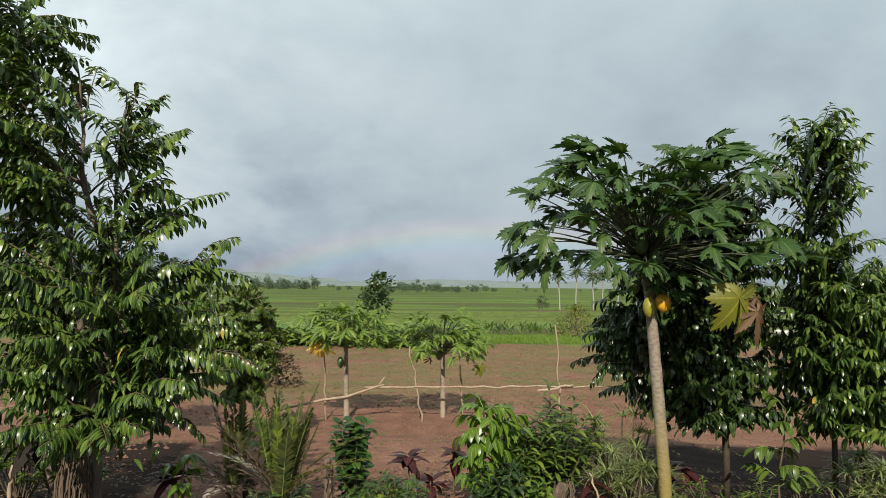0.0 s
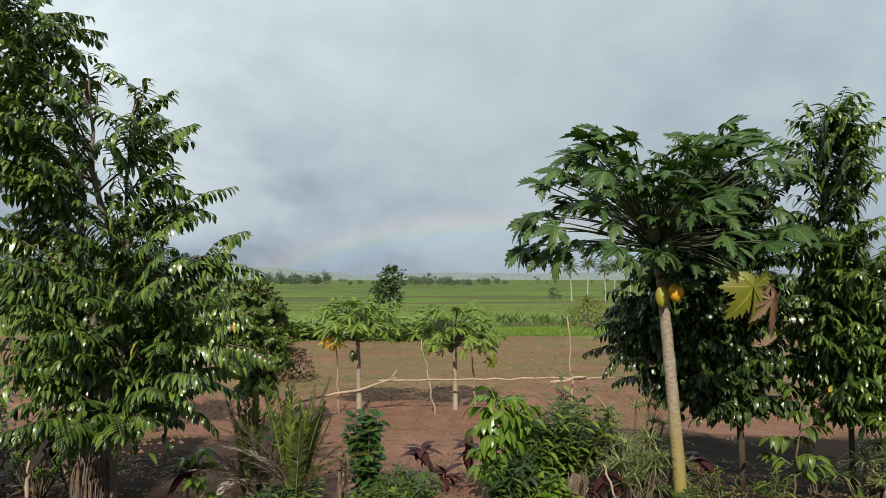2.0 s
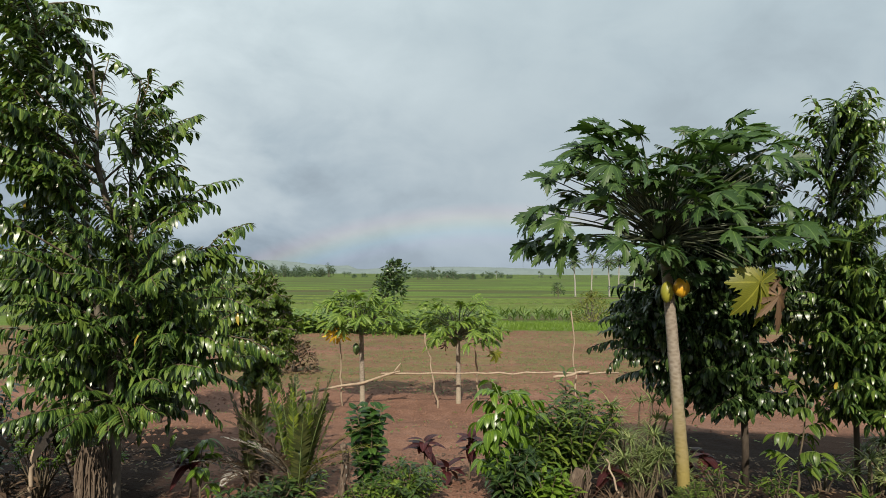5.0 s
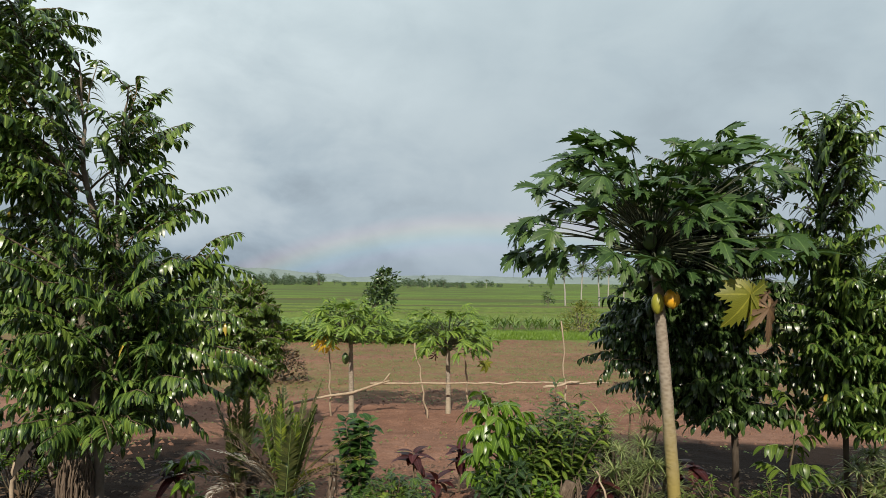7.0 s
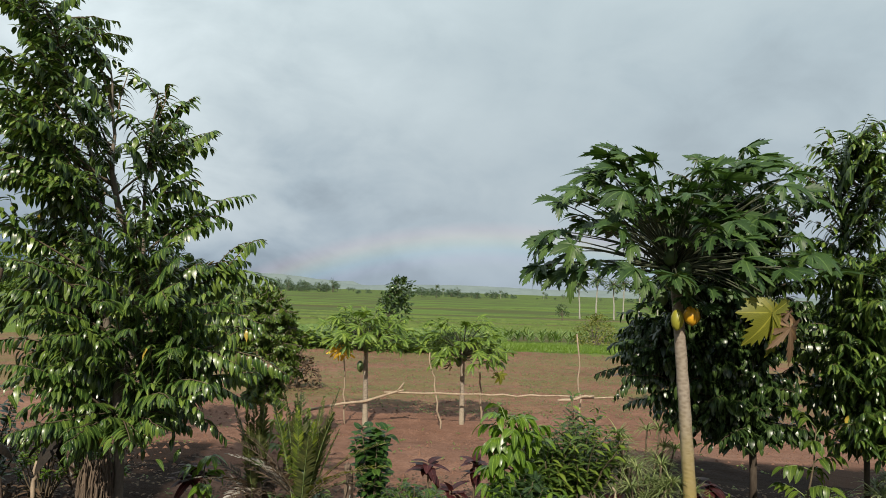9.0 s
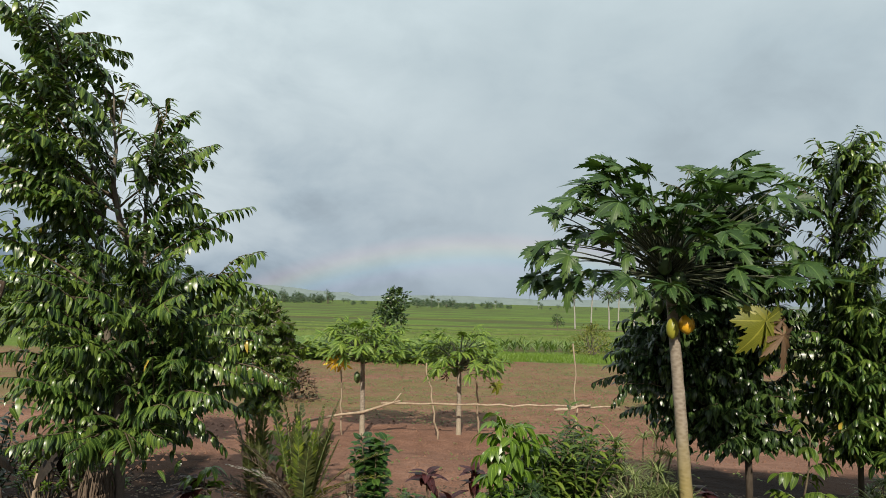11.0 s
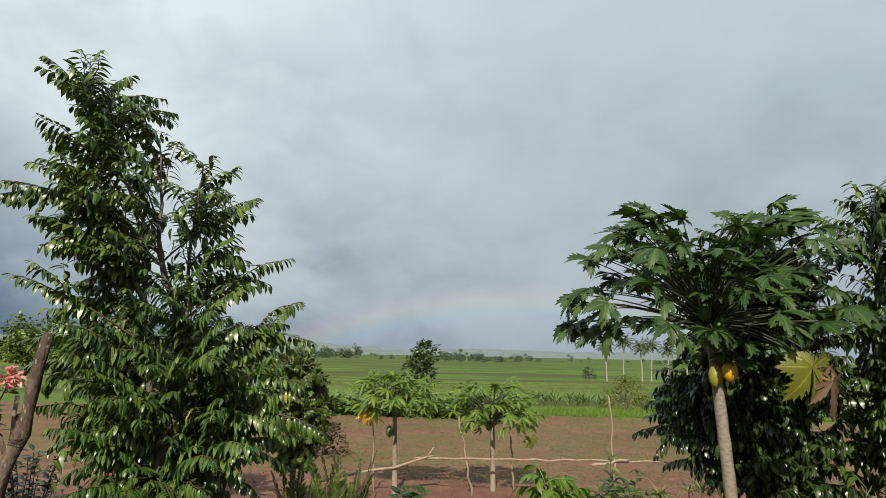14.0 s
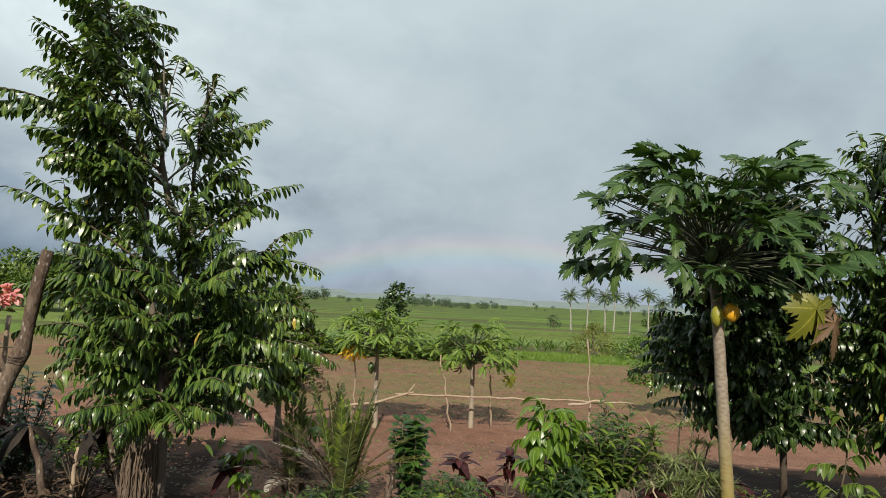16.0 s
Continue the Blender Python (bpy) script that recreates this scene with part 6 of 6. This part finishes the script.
def far_tree(x, y, w, h, label, seed, mat=FAR_HAZE_LEAF, leaves=420, group="far trees"):
    rng = random.Random(seed)
    top = thing("field_tree", (x, y, foot(x, y)), label, "tree", group)
    g, f = Geo(), Geo()
    g.tube([(0, 0, -0.5), (0.1, 0, h * 0.3), (0, 0, h * 0.7)], [0.03 * h, 0.022 * h, 0.01 * h], 6, 0)
    blobs = [(Vector((rng.uniform(-0.36, 0.36) * w, rng.uniform(-0.36, 0.36) * w, h * rng.uniform(0.38, 0.84))), w * rng.uniform(0.18, 0.32)) for _ in range(8)]
    for c, r in blobs:
        g.tube([(0, 0, h * 0.3), tuple(c)], [0.012 * h, 0.004 * h], 5, 0)
    for _ in range(leaves):
        c, r = rng.choice(blobs)
        d = way(rng.uniform(0, 360), rng.uniform(-50, 90))
        f.blade(c + d * r * rng.uniform(0.5, 1.1), d + Vector((rng.uniform(-1, 1), rng.uniform(-1, 1), rng.uniform(-0.7, 0.7))), d + Vector((0, 0, 0.5)), w * rng.uniform(0.06, 0.13), w * 0.06, 0.3, 0.2, 3)
    part("trunk", g.mesh("trunk", BARK), top)
    part("crown", f.mesh("crown", mat), top)
    return top


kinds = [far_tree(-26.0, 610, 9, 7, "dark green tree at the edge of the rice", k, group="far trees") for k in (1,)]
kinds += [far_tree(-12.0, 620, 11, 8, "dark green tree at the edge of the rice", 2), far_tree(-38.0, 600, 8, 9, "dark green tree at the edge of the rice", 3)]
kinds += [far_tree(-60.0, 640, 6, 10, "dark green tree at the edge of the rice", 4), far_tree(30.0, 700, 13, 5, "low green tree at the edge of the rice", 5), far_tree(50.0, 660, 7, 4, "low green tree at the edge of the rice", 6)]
rng = random.Random(5)
for k in range(210):
    y = rng.uniform(560, 1000)
    x = rng.uniform(-0.85, 0.95) * y if k % 4 else rng.uniform(-0.09, 0.02) * y
    s = rng.uniform(0.3, 0.95)
    tall = rng.uniform(0.7, 1.35)
    copy_thing(kinds[rng.randrange(6)], pose(x, y, foot(x, y), 0, 0, rng.uniform(0, 360)) @ Matrix.Diagonal((s, s, s * tall, 1)))
# a dark wood on the far left, and a nearer grove with palms
for k in range(26):
    x, y = -236 + 3.2 * k + rng.uniform(-3, 3), 790 + rng.uniform(-25, 25)
    s = rng.uniform(1.0, 1.8)
    copy_thing(kinds[rng.randrange(6)], pose(x, y, foot(x, y), 0, 0, rng.uniform(0, 360)) @ Matrix.Diagonal((s, s, s * rng.uniform(0.8, 1.2), 1)))
near_kinds = [far_tree(-48, 92, 6, 6.5, "leafy green tree in the near grove", 31, LEAF_BUSH, 1500, "grove at the field's side"), far_tree(-56, 95, 7, 8, "leafy green tree in the near grove", 32, LEAF_BUSH, 1500, "grove at the field's side")]
for k in range(14):
    x, y = -64 - 3.2 * k + 20 * (k % 2) + rng.uniform(-2, 2), 92 + rng.uniform(-6, 22)
    copy_thing(near_kinds[k % 2], pose(x, y, foot(x, y), 0, 0, rng.uniform(0, 360)) @ Matrix.Scale(rng.uniform(0.8, 1.25), 4))
for k in range(12):
    x, y = 58 + 3.4 * k + rng.uniform(-2, 2), 176 + rng.uniform(-12, 22)
    copy_thing(near_kinds[k % 2], pose(x, y, foot(x, y), 0, 0, rng.uniform(0, 360)) @ Matrix.Scale(rng.uniform(0.7, 1.25), 4))
for x, y, turn, s in ((-62, 118, 60, 0.95), (-57, 122, 100, 0.85), (-69, 120, 160, 1.0), (-76, 126, 30, 1.0)):
    copy_thing(palm, pose(x, y, foot(x, y), 0, 0, turn) @ Matrix.Scale(s, 4))
for x, y, t in ((-31, 640, 50), (-21, 660, 120), (40, 720, 10), (-64, 700, 200), (96, 800, 70)):
    copy_thing(palm, pose(x, y, foot(x, y), 0, 0, t) @ Matrix.Scale(0.8, 4))
far_palm = copy_thing(palm_b, pose(-25, 600, foot(-25, 600), 0, 0, 20) @ Matrix.Scale(0.95, 4))
far_tree(-3.7, 40, 2.5, 4.6, "small round-topped tree standing in the field", 53, LEAF_DEEP_SHADE, 1300, "")
far_tree(23.0, 150, 3.0, 3.6, "lone small tree among the rice plots", 51, LEAF_DEEP_SHADE, 500, "")


def far_hills():
    """Low blue-green rises on the horizon, distance haze painted into their colour."""
    g = Geo()
    for layer, (dist, top) in enumerate(((2600, 30), (3400, 58))):
        verts, faces = [], []
        n = 160
        for i in range(n + 1):
            a = radians(-60 + 120 * i / n)
            h = top * (0.35 + 0.65 * abs(noise.noise((i * 0.06 + 9 * layer, 3.3, 0)))) + 0.12 * top * noise.noise((i * 0.5, layer, 0))
            h *= 1.5 if i < n * 0.42 else 0.8
            x, y = dist * math.sin(a), dist * math.cos(a)
            verts += [(x, y, -12), (x * 1.02, y * 1.02, h), (x * 1.15, y * 1.15, -12)]
        for i in range(n):
            o = i * 3
            faces += [(o, o + 3, o + 4, o + 1), (o + 1, o + 4, o + 5, o + 2)]
        g.put(verts, faces)
    tagged(new("backdrop", g.mesh("hills", HILL)), "low wooded hills on the horizon, haze put into their colour", "hills", kind="structure")


# woodland paled towards blue-grey to stand in for haze
HILL = grained("haze_tinted_wood", [(0.2, (0.15, 0.19, 0.19)), (0.8, (0.22, 0.27, 0.26))], 0.01, rough=1.0, bump_dist=0.1, gloss=0.0)
far_hills()
